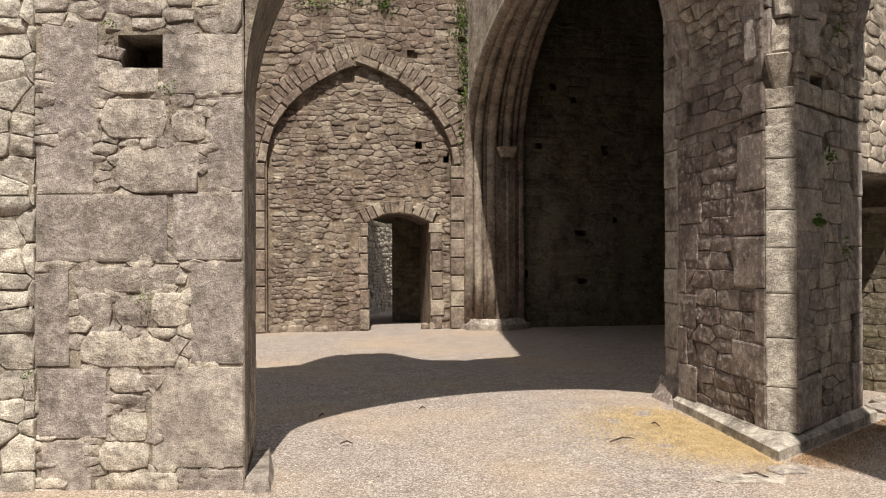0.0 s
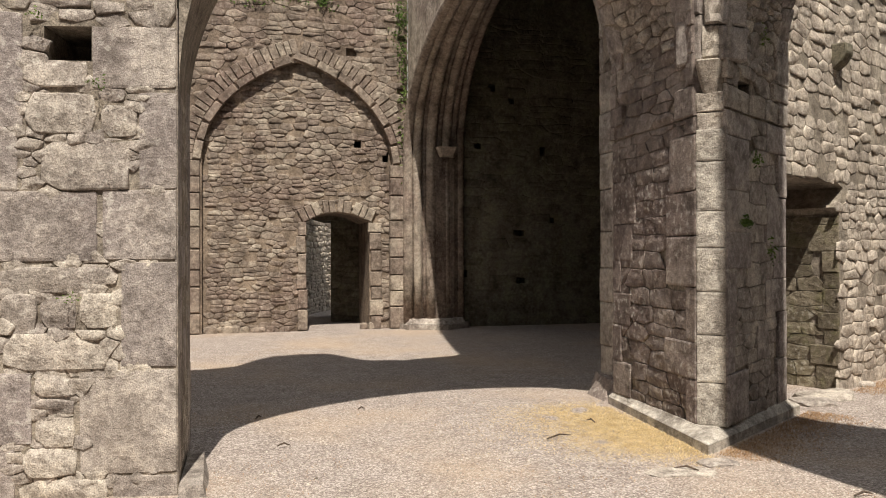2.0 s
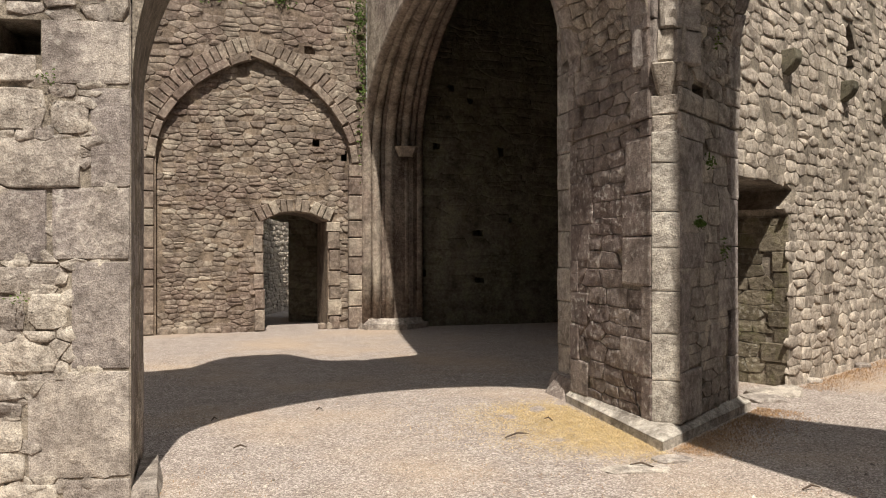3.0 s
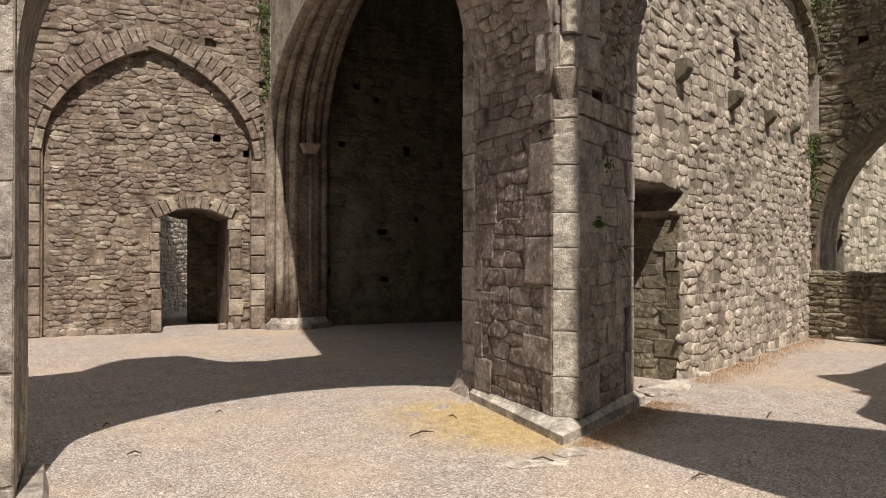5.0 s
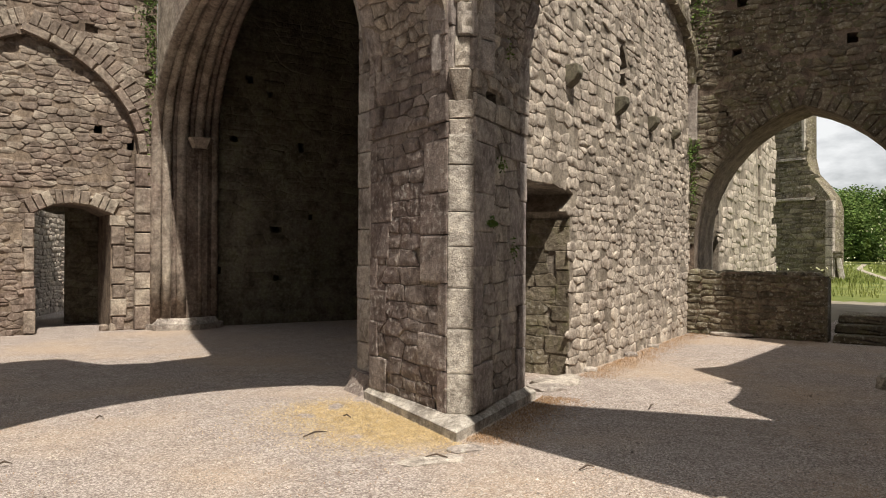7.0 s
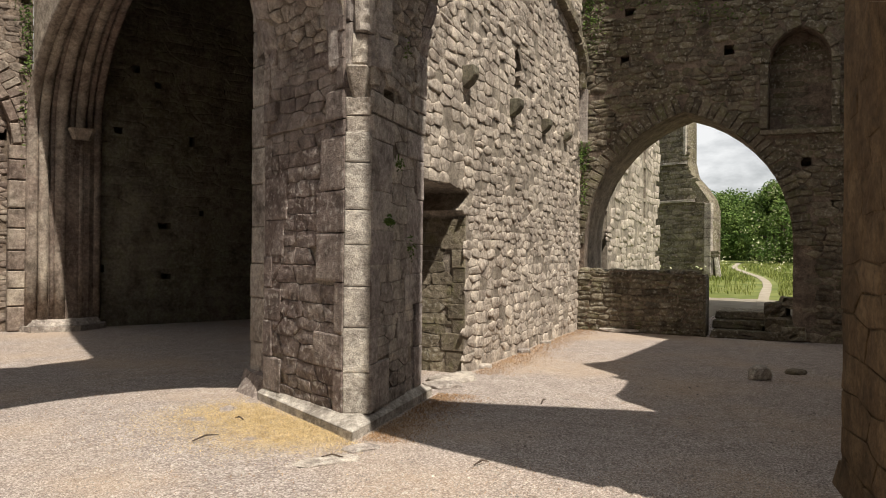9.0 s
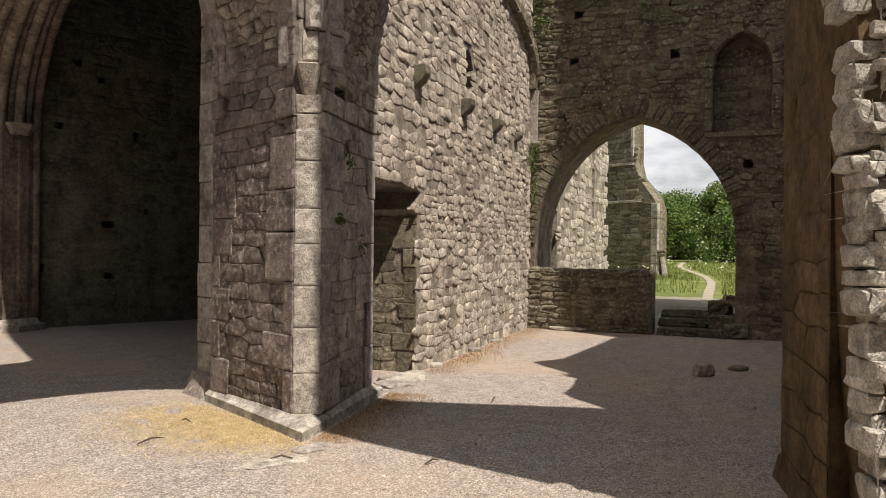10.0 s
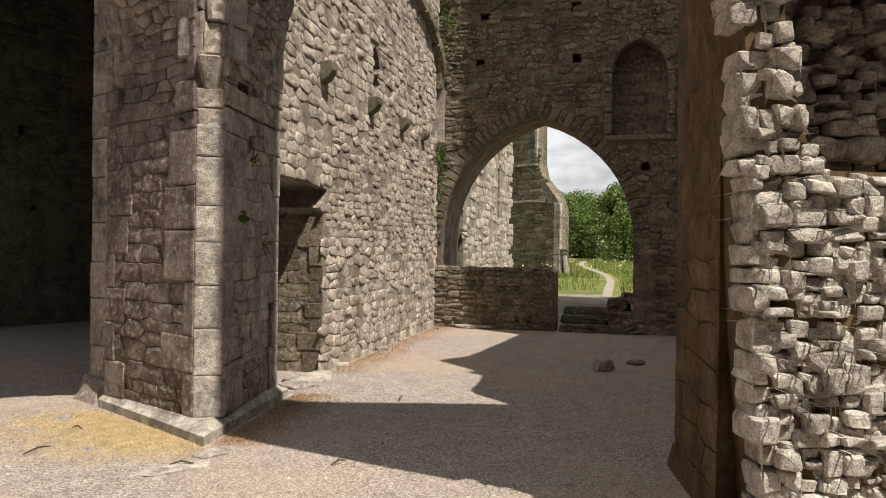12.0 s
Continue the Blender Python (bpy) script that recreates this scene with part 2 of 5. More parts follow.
def clipped(poly, px, pz, nx, nz):
    """The part of a polygon on the side of the point p that the way n leaves."""
    out = []
    for (xa, za), (xb, zb) in zip(poly, poly[1:] + poly[:1]):
        da, db = (xa - px) * nx + (za - pz) * nz, (xb - px) * nx + (zb - pz) * nz
        if da <= 0:
            out.append((xa, za))
        if (da < 0) != (db < 0) and da != db:
            f = da / (da - db)
            out.append((xa + (xb - xa) * f, za + (zb - za) * f))
    return out


def courses(x0, x1, z0, z1, tall, wide, rng, wave=0.05, tight=False, loose=0.12):
    """Uneven rubble in loose courses: cells (x, z, w, h, outline) that fit one another."""
    seeds, z = [], z0
    while z < z1:
        h = rng.uniform(*tall)
        x = x0 + rng.uniform(0, wide[0])
        while x < x1:
            w = rng.uniform(*wide) * (0.6 + 0.7 * h / tall[1])
            dz = wave * noise.noise((x * 0.8, z * 1.1, 7.1)) * 2
            if rng.random() < 0.16 and h > 0.6 * tall[1]:
                seeds += [(x + w * 0.5, z + dz + h * 0.25, w, h), (x + w * 0.5, z + dz + h * 0.75, w, h)]
            else:
                seeds.append((x + w * rng.uniform(0.4, 0.6), z + dz + h * rng.uniform(0.5 - loose, 0.5 + loose), w, h))
            x += w
        z += h
    ax = sum(wide) / sum(tall) * (1.7 if loose < 0.2 else 1.0)
    big = max(wide[1], tall[1] * 2) * 1.3
    buckets = {}
    for i, s in enumerate(seeds):
        buckets.setdefault((int(s[0] // big), int(s[1] // big)), []).append(i)
    cells = []
    for i, (x, z, w, h) in enumerate(seeds):
        poly = [(x - w, z - h * 1.2), (x + w, z - h * 1.2), (x + w, z + h * 1.2), (x - w, z + h * 1.2)]
        if tight:
            poly = [(min(max(a, x0), x1), min(max(b, z0), z1)) for a, b in poly]
        kx, kz = int(x // big), int(z // big)
        for dx in (-1, 0, 1):
            for dz in (-1, 0, 1):
                for j in buckets.get((kx + dx, kz + dz), ()):
                    if j != i and len(poly) > 2:
                        qx, qz = seeds[j][0] - x, seeds[j][1] - z
                        poly = clipped(poly, x + qx / 2, z + qz / 2, qx / (ax * ax), qz)
        if len(poly) > 2:
            xs, zs = [a for a, b in poly], [b for a, b in poly]
            if max(xs) - min(xs) > 0.02 and max(zs) - min(zs) > 0.02:
                cells.append(((max(xs) + min(xs)) / 2, (max(zs) + min(zs)) / 2, max(xs) - min(xs), max(zs) - min(zs), poly))
    return cells


def chips(w, h, rng, count):
    """Broken facets of a stone's face: how far each cuts in, by the place on the face."""
    cuts = []
    for _ in range(count):
        turn, start, steep = rng.uniform(0, 6.28), rng.uniform(-0.2, 0.6), rng.uniform(0.4, 1.5)
        cuts.append((math.cos(turn) * 2 / w, math.sin(turn) * 2 / h, start, steep))
    return lambda a, b: 1.12 - max(max(0.0, a * cx + b * cz - start) * steep for cx, cz, start, steep in cuts)


def fitted_stone(cell, gap, proud, rng):
    """A rubble stone of the cell's outline about its middle, its edge rounded, its face uneven."""
    x, z, w, h, poly = cell
    ring, size = [], max(w, h)
    for (xa, za), (xb, zb) in zip(poly, poly[1:] + poly[:1]):
        n = max(1, round(math.hypot(xb - xa, zb - za) / size * 3.5))
        ring += [(xa + (xb - xa) * i / n - x, za + (zb - za) * i / n - z) for i in range(n)]
    sx, sz = max(0.4, 1 - gap / w), max(0.4, 1 - gap / h)
    shift = rng.uniform(0, 50)
    ring = [(a * sx * (0.955 + 0.1 * noise.noise((a * 17, b * 17, shift))), b * sz * (0.955 + 0.1 * noise.noise((a * 17, b * 17, shift + 9)))) for a, b in ring]
    n = len(ring)
    if n < 4:
        return None
    verts, faces = [], []
    tilt, rise, face = rng.uniform(-0.15, 0.15), rng.uniform(-0.25, 0.15), chips(w, h, rng, 3)
    for inset, k in ((1.0, -0.9), (0.985, 0.7), (0.9, 0.97), (0.5, 1.0)):
        for a, b in ring:
            a, b = a * inset, b * inset
            d = proud * k
            if k > 0:
                d += proud * k * (1.6 * (tilt * a / w + rise * b / h) + 0.45 * noise.noise((a * 13, b * 16, shift)))
                d = min(d, proud * face(a, b)) + 0.007 * noise.noise((a * 22, b * 22, shift)) + 0.005 * noise.noise((a * 51, b * 51, shift))
            verts.append((a, -d, b))
    for k in range(3):
        faces += [(k * n + i, k * n + (i + 1) % n, (k + 1) * n + (i + 1) % n, (k + 1) * n + i) for i in range(n)]
    verts.append((0, -proud * (1.05 + 0.3 * noise.noise((0, 0, shift))), 0))
    faces += [(3 * n + i, 3 * n + (i + 1) % n, 4 * n) for i in range(n)]
    return verts, faces


def worn_stone(cell, gap, proud, rng):
    """A larger stone of the cell's outline, its face broken and worn, its edge rounded."""
    x, z, w, h, poly = cell
    ring = []
    size = max(w, h)
    for (xa, za), (xb, zb) in zip(poly, poly[1:] + poly[:1]):
        n = max(1, round(math.hypot(xb - xa, zb - za) / size * 6))
        for i in range(n):
            ring.append((xa + (xb - xa) * i / n - x, za + (zb - za) * i / n - z))
    sx, sz = max(0.4, 1 - gap / w), max(0.4, 1 - gap / h)
    shift = rng.uniform(0, 50)
    ring = [(a * sx * (0.97 + 0.07 * noise.noise((a * 14, b * 14, shift))), b * sz * (0.97 + 0.07 * noise.noise((a * 14, b * 14, shift + 9)))) for a, b in ring]
    n = len(ring)
    if n < 4:
        return None
    tilt, rise, face = rng.uniform(-0.25, 0.25), rng.uniform(-0.3, 0.2), chips(w, h, rng, 4)
    verts, faces = [], []
    rings = ((1.0, -0.8), (0.995, 0.55), (0.975, 0.85), (0.9, 0.98), (0.68, 1.02), (0.4, 1.03))
    for inset, k in rings:
        for a, b in ring:
            a, b = a * inset, b * inset
            d = proud * k
            if k > 0:
                d += proud * (tilt * a / w + rise * b / h) * 1.6 * min(1.0, k)
                d += proud * (0.5 * noise.noise((a * 9, b * 11, shift)) + 0.35 * noise.noise((a * 27, b * 27, shift))) * min(1.0, k)
                d = min(d, proud * face(a, b)) + 0.008 * noise.noise((a * 22, b * 22, shift)) + 0.004 * noise.noise((a * 51, b * 51, shift))
            verts.append((a, -d, b))
    for k in range(len(rings) - 1):
        faces += [(k * n + i, k * n + (i + 1) % n, (k + 1) * n + (i + 1) % n, (k + 1) * n + i) for i in range(n)]
    last = (len(rings) - 1) * n
    verts.append((0, -proud * (1.05 + 0.4 * noise.noise((0, 0, shift))), 0))
    faces += [(last + i, last + (i + 1) % n, len(verts) - 1) for i in range(n)]
    return verts, faces


def broken_shape(seed):
    """An angular broken stone that fills a unit box: verts and faces."""
    rng = random.Random(seed)
    bm = bmesh.new()
    for x in (-0.5, 0.5):
        for z in (-0.5, 0.5):
            for y in (-0.5, 0.5):
                for _ in range(3):
                    q = [k * rng.uniform(0.4, 1.0) for k in (x, y, z)]
                    bm.verts.new(q)
    for _ in range(5):
        bm.verts.new((rng.uniform(-0.42, 0.42), -0.5 * rng.uniform(0.85, 1.0), rng.uniform(-0.42, 0.42)))
    bmesh.ops.convex_hull(bm, input=bm.verts)
    bmesh.ops.delete(bm, geom=[v for v in bm.verts if not v.link_faces], context="VERTS")
    bmesh.ops.dissolve_limit(bm, angle_limit=radians(9), verts=bm.verts, edges=bm.edges)
    bmesh.ops.bevel(bm, geom=list(bm.edges), offset=0.05, segments=1, affect="EDGES")
    bm.verts.index_update()
    made = [tuple(v.co) for v in bm.verts], [tuple(v.index for v in f.verts) for f in bm.faces]
    bm.free()
    return made


BROKEN = [broken_shape(300 + i) for i in range(24)]


def lay(wall, cells, keep, material, seed, proud=(0.01, 0.04), gap=0.01, depth=0.0, name="stone", most=290, near=None, at=None, worn=False, warp=None, broken=False):
    """Stones on a wall's face: those of the nearest stretch as pieces of their own, the rest joined."""
    rng = random.Random(seed)
    chosen = [c for c in cells if keep(*c[:4])]
    if near is not None:
        chosen.sort(key=lambda c: abs(c[0] - near[0]) + abs(c[1] - near[1]))
    verts, faces = [], []
    for k, cell in enumerate(chosen):
        out = rng.uniform(*proud)
        if out < 0.002:
            continue
        if broken:
            made = rng.choice(BROKEN)
            made = [(x * cell[2] * 1.06, y * (out + 0.1) * 2 - out + 0.1, z * cell[3] * 1.06) for x, y, z in made[0]], made[1]
        else:
            made = (worn_stone if worn else fitted_stone)(cell, gap, out, rng)
        if made is None:
            continue
        m = pose(cell[0], depth, cell[1]) if warp is None else warp(cell[0], cell[1])
        if at is not None:
            m = at @ m
        if k < most:
            me = bpy.data.meshes.new(name)
            me.from_pydata(made[0], [], made[1])
            me.materials.append(material)
            if not broken:
                me.shade_smooth()
            ob = new(name, me)
            ob.parent = wall
            ob.matrix_basis = m
        else:
            base = len(verts)
            verts += [tuple(m @ Vector(q)) for q in made[0]]
            faces += [tuple(base + a for a in g) for g in made[1]]
    if verts:
        rest = tagged(obj("stonework", verts, faces, material, wall), kind="stuff")
        if not broken:
            rest.data.shade_smooth()


def ring_stones(wall, curve, width, proud, material, seed, length=0.22, depth=0.0, gap=0.012, name="voussoir"):
    """Voussoirs along a curve of (x, z), growing outwards from it."""
    rng = random.Random(seed)
    pts = [Vector((x, 0, z)) for x, z in curve]
    dist = [0.0]
    for a, b in zip(pts, pts[1:]):
        dist.append(dist[-1] + (b - a).length)

    def at(d):
        d = min(max(d, 0), dist[-1])
        i = max(j for j in range(len(dist) - 1) if dist[j] <= d + 1e-9)
        f = (d - dist[i]) / max(dist[i + 1] - dist[i], 1e-6)
        return pts[i].lerp(pts[i + 1], f), (pts[i + 1] - pts[i]).normalized()

    d = 0.0
    while d < dist[-1] - 0.03:
        step = min(length * rng.uniform(0.8, 1.2), dist[-1] - d)
        p, tang = at(d + step / 2)
        out = Vector((-tang.z, 0, tang.x))
        wd = width * rng.uniform(0.9, 1.05)
        c = p + out * wd / 2
        m = Matrix(((tang.x, 0, out.x, c.x), (0, 1, 0, depth), (tang.z, 0, out.z, c.z), (0, 0, 0, 1)))
        ob = new(name, shared_mesh("block", rng.randrange(len(BLOCKS)), material))
        ob.parent = wall
        ob.matrix_basis = m @ Matrix.Diagonal((step - gap, proud * rng.uniform(0.8, 1.2), wd, 1))
        d += step


def structure(name, label, category, m, outer, layers, material):
    """A wall: slabs (holes, y0, y1) of one outline, in one mesh."""
    bm = bmesh.new()
    for holes, y0, y1 in layers:
        slab(bm, outer, holes, y0, y1)
    ob = part(name, bm, material)
    ob.matrix_basis = m
    return tagged(ob, label, category, kind="structure")


def square(x, z, w, h=None):
    h = h or w
    return [(x - w / 2, z - h / 2), (x + w / 2, z - h / 2), (x + w / 2, z + h / 2), (x - w / 2, z + h / 2)]


def prism(bm, plan, z0, z1, plan_top=None):
    """An upright prism over a plan polygon."""
    low = [bm.verts.new((x, y, z0)) for x, y in plan]
    high = [bm.verts.new((x, y, z1)) for x, y in (plan_top or plan)]
    n = len(plan)
    for i in range(n):
        bm.faces.new((low[i], low[(i + 1) % n], high[(i + 1) % n], high[i]))
    bm.faces.new(low[::-1])
    bm.faces.new(high)


def band(bm, p0, p1, q0, q1, spring, apex, top, steps=10, lift=0.0, part_of=(0.0, 1.0)):
    """A wall over an arch: front springings p0, p1, rear ones q0, q1; top(f) gives its height along it, lift raises its far end."""
    span = (Vector(p1) - Vector(p0)).length
    curve = [(x / span, z + lift * x / span) for x, z in pointed(0, span, spring, apex, steps)]
    rows = []
    for f, z in curve:
        if not part_of[0] <= f <= part_of[1]:
            continue
        a, b = Vector(p0).lerp(Vector(p1), f), Vector(q0).lerp(Vector(q1), f)
        rows.append([bm.verts.new((a.x, a.y, z)), bm.verts.new((b.x, b.y, z)), bm.verts.new((b.x, b.y, top(f))), bm.verts.new((a.x, a.y, top(f)))])
    for r, s in zip(rows, rows[1:]):
        for i in range(4):
            j = (i + 1) % 4
            bm.faces.new((r[i], r[j], s[j], s[i]))
    bm.faces.new(rows[0])
    bm.faces.new(rows[-1][::-1])


def block(parent, m, w, d, h, material, name="block", kind="block", rng=random):
    ob = new(name, shared_mesh(kind, rng.randrange(10), material))
    ob.parent = parent
    ob.matrix_basis = m @ Matrix.Diagonal((w, d, h, 1))
    return ob


def quoined(parent, a, b, z0, z1, material, fill, seed, left=(0.18, 0.34), right=(0.18, 0.34), tall=(0.28, 0.46), proud=(0.025, 0.04), skip=None):
    """A face from a to b with dressed blocks up both edges and rubble between them."""
    rng = random.Random(seed)
    m, length = plane_of(a, b), (Vector(a) - Vector(b)).length
    taken = [skip] if skip else []

    def put(x, w, z, h):
        if skip and x < skip[1] and x + w > skip[0] and z < skip[3] and z + h > skip[2]:
            return
        taken.append((x, x + w, z, z + h))
        block(parent, m @ pose(x + w / 2, 0, z + h / 2, 0, rng.uniform(-0.5, 0.5), 0), w + 0.003, rng.uniform(*proud), h + 0.003, material, rng=rng)
    for widths, from_right in ((left, False), (right, True)):
        z, long = z0, rng.random() < 0.5
        while z < z1 - 0.05:
            h = min(rng.uniform(*tall), z1 - z)
            w = widths[1] * rng.uniform(0.8, 1.1) if long else widths[0] * rng.uniform(0.8, 1.4)
            w = min(w, length * 0.55)
            put(length - w if from_right else 0, w, z, h)
            z, long = z + h, not long if rng.random() < 0.8 else long
    for _ in range(int((z1 - z0) * 1.3)):
        z, h, w = rng.uniform(z0, z1 - 0.3), rng.uniform(0.16, 0.3), rng.uniform(0.2, 0.4)
        x = rng.uniform(left[0], max(left[0] + 0.01, length - right[0] - w))
        if not any(x < q1 and x + w > q0 and z < q3 and z + h > q2 for q0, q1, q2, q3 in taken):
            put(x, w, z, h)
    cells = courses(0, length, z0, z1, (0.09, 0.22), (0.14, 0.42), rng, wave=0.03, tight=True)
    lay(parent, cells, lambda x, z, w, h: not any(q0 + 0.02 < x < q1 - 0.02 and q2 + 0.015 < z < q3 - 0.015 for q0, q1, q2, q3 in taken), fill, rng.randrange(999), proud=(proud[0] * 0.5, proud[0] * 0.95), gap=0.003, at=m, worn=True)


def tube(path, radius, sides=8):
    """Verts and faces of a round bar along a path."""
    verts, faces = [], []
    pts = [Vector(q) for q in path]
    for i, q in enumerate(pts):
        d = (pts[min(i + 1, len(pts) - 1)] - pts[max(i - 1, 0)]).normalized()
        side = d.cross(Vector((0.3, 0.9, 0.1))).normalized()
        up = side.cross(d).normalized()
        r = radius[i] if isinstance(radius, list) else radius
        for k in range(sides):
            a = 2 * math.pi * k / sides
            verts.append(tuple(q + side * (math.cos(a) * r) + up * (math.sin(a) * r)))
    for i in range(len(pts) - 1):
        for k in range(sides):
            j = (k + 1) % sides
            faces.append((i * sides + k, i * sides + j, (i + 1) * sides + j, (i + 1) * sides + k))
    faces.append(tuple(range(sides))[::-1])
    faces.append(tuple(range(len(verts) - sides, len(verts))))
    return verts, faces


def blades(name, spots, material, seed, height=(0.06, 0.16), width=0.006, lean=0.6, label="", category="grass"):
    """Thin bent blades at the given places (x, y, z)."""
    rng = random.Random(seed)
    verts, faces = [], []
    for x, y, z in spots:
        h, a = rng.uniform(*height), rng.uniform(0, 6.28)
        l = rng.uniform(0.1, lean) * h
        dx, dy = math.cos(a), math.sin(a)
        sx, sy = -dy * width, dx * width
        n = len(verts)
        verts += [(x - sx, y - sy, z - 0.01), (x + sx, y + sy, z - 0.01), (x + dx * l * 0.4 - sx * 0.7, y + dy * l * 0.4 - sy * 0.7, z + h * 0.6), (x + dx * l * 0.4 + sx * 0.7, y + dy * l * 0.4 + sy * 0.7, z + h * 0.6), (x + dx * l, y + dy * l, z + h * (1 - 0.3 * l / h))]
        faces += [(n, n + 1, n + 3, n + 2), (n + 2, n + 3, n + 4)]
    return tagged(obj(name, verts, faces, material), label, category, kind="stuff")


def leaves(name, spots, size, material, seed, parent=None, label=""):
    """Small folded leaves at the given places."""
    rng = random.Random(seed)
    verts, faces = [], []
    for q in spots:
        m = Matrix.Translation(q) @ pose(0, 0, 0, rng.uniform(0, 360), rng.uniform(0, 360), rng.uniform(0, 360))
        s = size * rng.uniform(0.6, 1.3)
        n = len(verts)
        for v in ((0, -s, 0), (s * 0.5, 0, s * 0.15), (0, s, 0), (-s * 0.5, 0, s * 0.15)):
            verts.append(tuple(m @ Vector(v)))
        faces += [(n, n + 1, n + 2), (n, n + 2, n + 3)]
    return obj(name, verts, faces, material, parent, label)


def tuft(m, spread, count, size, seed, label="green wall plant growing from a stone joint"):
    rng = random.Random(seed)
    spots = [m @ Vector((rng.gauss(0, spread[0]), -abs(rng.gauss(0, 0.03)) - 0.03, rng.gauss(0, spread[1]))) for _ in range(count)]
    return tagged(leaves("wall_plant", spots, size, LEAF, seed), label, "plant", "wall plants", kind="stuff")

# ---- ground ----


def ground_height(x, y):
    """Level gravel within the walls, a low rise outside to the east."""
    d = x * 0.835 + y * 0.55 - 15.0
    far = max(0.0, min(1.0, d / 1.0))
    return far * (0.42 + max(0.0, d - 4) * 0.016) + 0.012 * noise.noise((x * 0.7, y * 0.7, 0.3))


def build_ground():
    xs = sorted(set([-400, -150, -60, -25] + [round(-12 + 0.35 * i, 2) for i in range(120)] + [33, 38, 45, 60, 90, 150, 400]))
    ys = sorted(set([-400, -100, -40, -15] + [round(-6 + 0.35 * i, 2) for i in range(95)] + [30, 36, 45, 60, 90, 150, 400]))
    verts = [(x, y, ground_height(x, y)) for y in ys for x in xs]
    n = len(xs)
    faces = [(j * n + i, j * n + i + 1, (j + 1) * n + i + 1, (j + 1) * n + i) for j in range(len(ys) - 1) for i in range(n - 1)]
    g = obj("ground", verts, faces, GRAVEL)
    for p in g.data.polygons:
        p.use_smooth = True
        c = p.center
        out = c.x * 0.835 + c.y * 0.55
        if out > 15.6:
            p.material_index = 2 if out < 18.6 else 1
    g.data.materials.append(GRASS)
    g.data.materials.append(PATH)
    tagged(g, "pale pinkish gravel, rough field beyond the walls", "ground", kind="structure")


build_ground()

# ---- west range: wall with the blind arch and the door ----
W = plane_of((-6.0, 13.62), (0.35, 14.75))


def build_door_wall():
    rng = random.Random(3)
    arch = opening(2.79, 6.29, -0.3, 3.15, 5.05, 12, 1.35)
    pockets = [square(3.23, 5.25, 0.17), square(5.51, 5.28, 0.2, 0.15), square(5.63, 6.19, 0.16), square(6.47, 4.56, 0.16), square(6.48, 5.6, 0.16, 0.1), square(3.0, 4.68, 0.18, 0.14), square(2.52, 3.02, 0.1, 0.3)]
    outer = [(-4, -0.3), (6.6, -0.3), (6.6, 6.5)] + ragged(6.2, -4, 6.55, 0.08, 14, rng)
    wall = structure("wall_west", "brown rubble wall with a blocked pointed arch", "wall", W, outer, [([arch, *pockets], 0.0, 0.1)], MORTAR_BROWN)
    door = [(4.66, -0.3), (4.66, 2.05), (4.95, 2.2), (5.25, 2.24), (5.55, 2.2), (5.86, 2.06), (5.86, -0.3)]
    panel_holes = [door, square(5.64, 3.55, 0.14), square(6.18, 3.32, 0.12, 0.2)]
    bm = bmesh.new()
    slab(bm, outer, panel_holes, 0.104, 0.6)
    slab(bm, outer, [door], 0.604, 1.5)
    back = part("wall_panel", bm, MORTAR_BROWN, wall)
    cells = courses(2.6, 6.45, 0.0, 5.2, (0.06, 0.14), (0.1, 0.3), rng, wave=0.03, loose=0.3)
    grown = [(4.52, -0.3), (4.52, 2.15), (5.25, 2.42), (6.0, 2.15), (6.0, -0.3)]
    lay(wall, cells, lambda x, z, w, h: inside(x, z, opening(2.79, 6.29, -0.3, 3.15, 5.05, 12, 1.35)) and not inside(x, z, grown) and not any(inside(x, z, p) for p in panel_holes[1:]), BROWN, 5, proud=(-0.002, 0.026), gap=0.006, depth=0.1, near=(5.2, 1.6))
    cells = courses(-0.5, 6.7, 0.0, 6.4, (0.07, 0.17), (0.12, 0.36), rng, wave=0.03, loose=0.25)
    clear = opening(2.5, 6.58, -0.3, 3.15, 5.42, 12, 1.35)
    lay(wall, cells, lambda x, z, w, h: x < 6.5 and not inside(x, z, clear) and not any(inside(x, z, [(a + (0.05 if a > x else -0.05), b) for a, b in p]) for p in pockets), BROWN, 6, proud=(-0.002, 0.028), gap=0.006, near=(4.8, 5.6))
    curve = pointed(2.79, 6.29, 3.15, 5.05, 14, 1.35)
    ring_stones(wall, curve, 0.15, 0.05, BROWN, 8, length=0.4, name="moulding_stone")
    ring_stones(wall, pointed(2.63, 6.45, 3.15, 5.21, 14, 1.35), 0.28, 0.025, BROWN, 9, length=0.13)
    for x in (2.62, 6.38):
        z = 0.0
        while z < 3.1:
            h = min(rng.uniform(0.3, 0.5), 3.15 - z)
            ob = new("jamb_stone", shared_mesh("block", rng.randrange(10), BROWN))
            ob.parent = wall
            ob.matrix_basis = pose(x, 0, z + h / 2) @ Matrix.Diagonal((0.28, 0.06, h - 0.01, 1))
            z += h
    # dressed surround of the door
    for x, w in ((4.58, 0.16), (5.98, 0.22)):
        z = 0.0
        while z < 2.0:
            h = min(rng.uniform(0.22, 0.42), 2.05 - z)
            ob = new("jamb_stone", shared_mesh("block", rng.randrange(10), BROWN))
            ob.parent = wall
            ob.matrix_basis = pose(x + rng.uniform(-0.02, 0.02), 0.1, z + h / 2) @ Matrix.Diagonal((w * rng.uniform(0.9, 1.3), 0.05, h - 0.012, 1))
            z += h
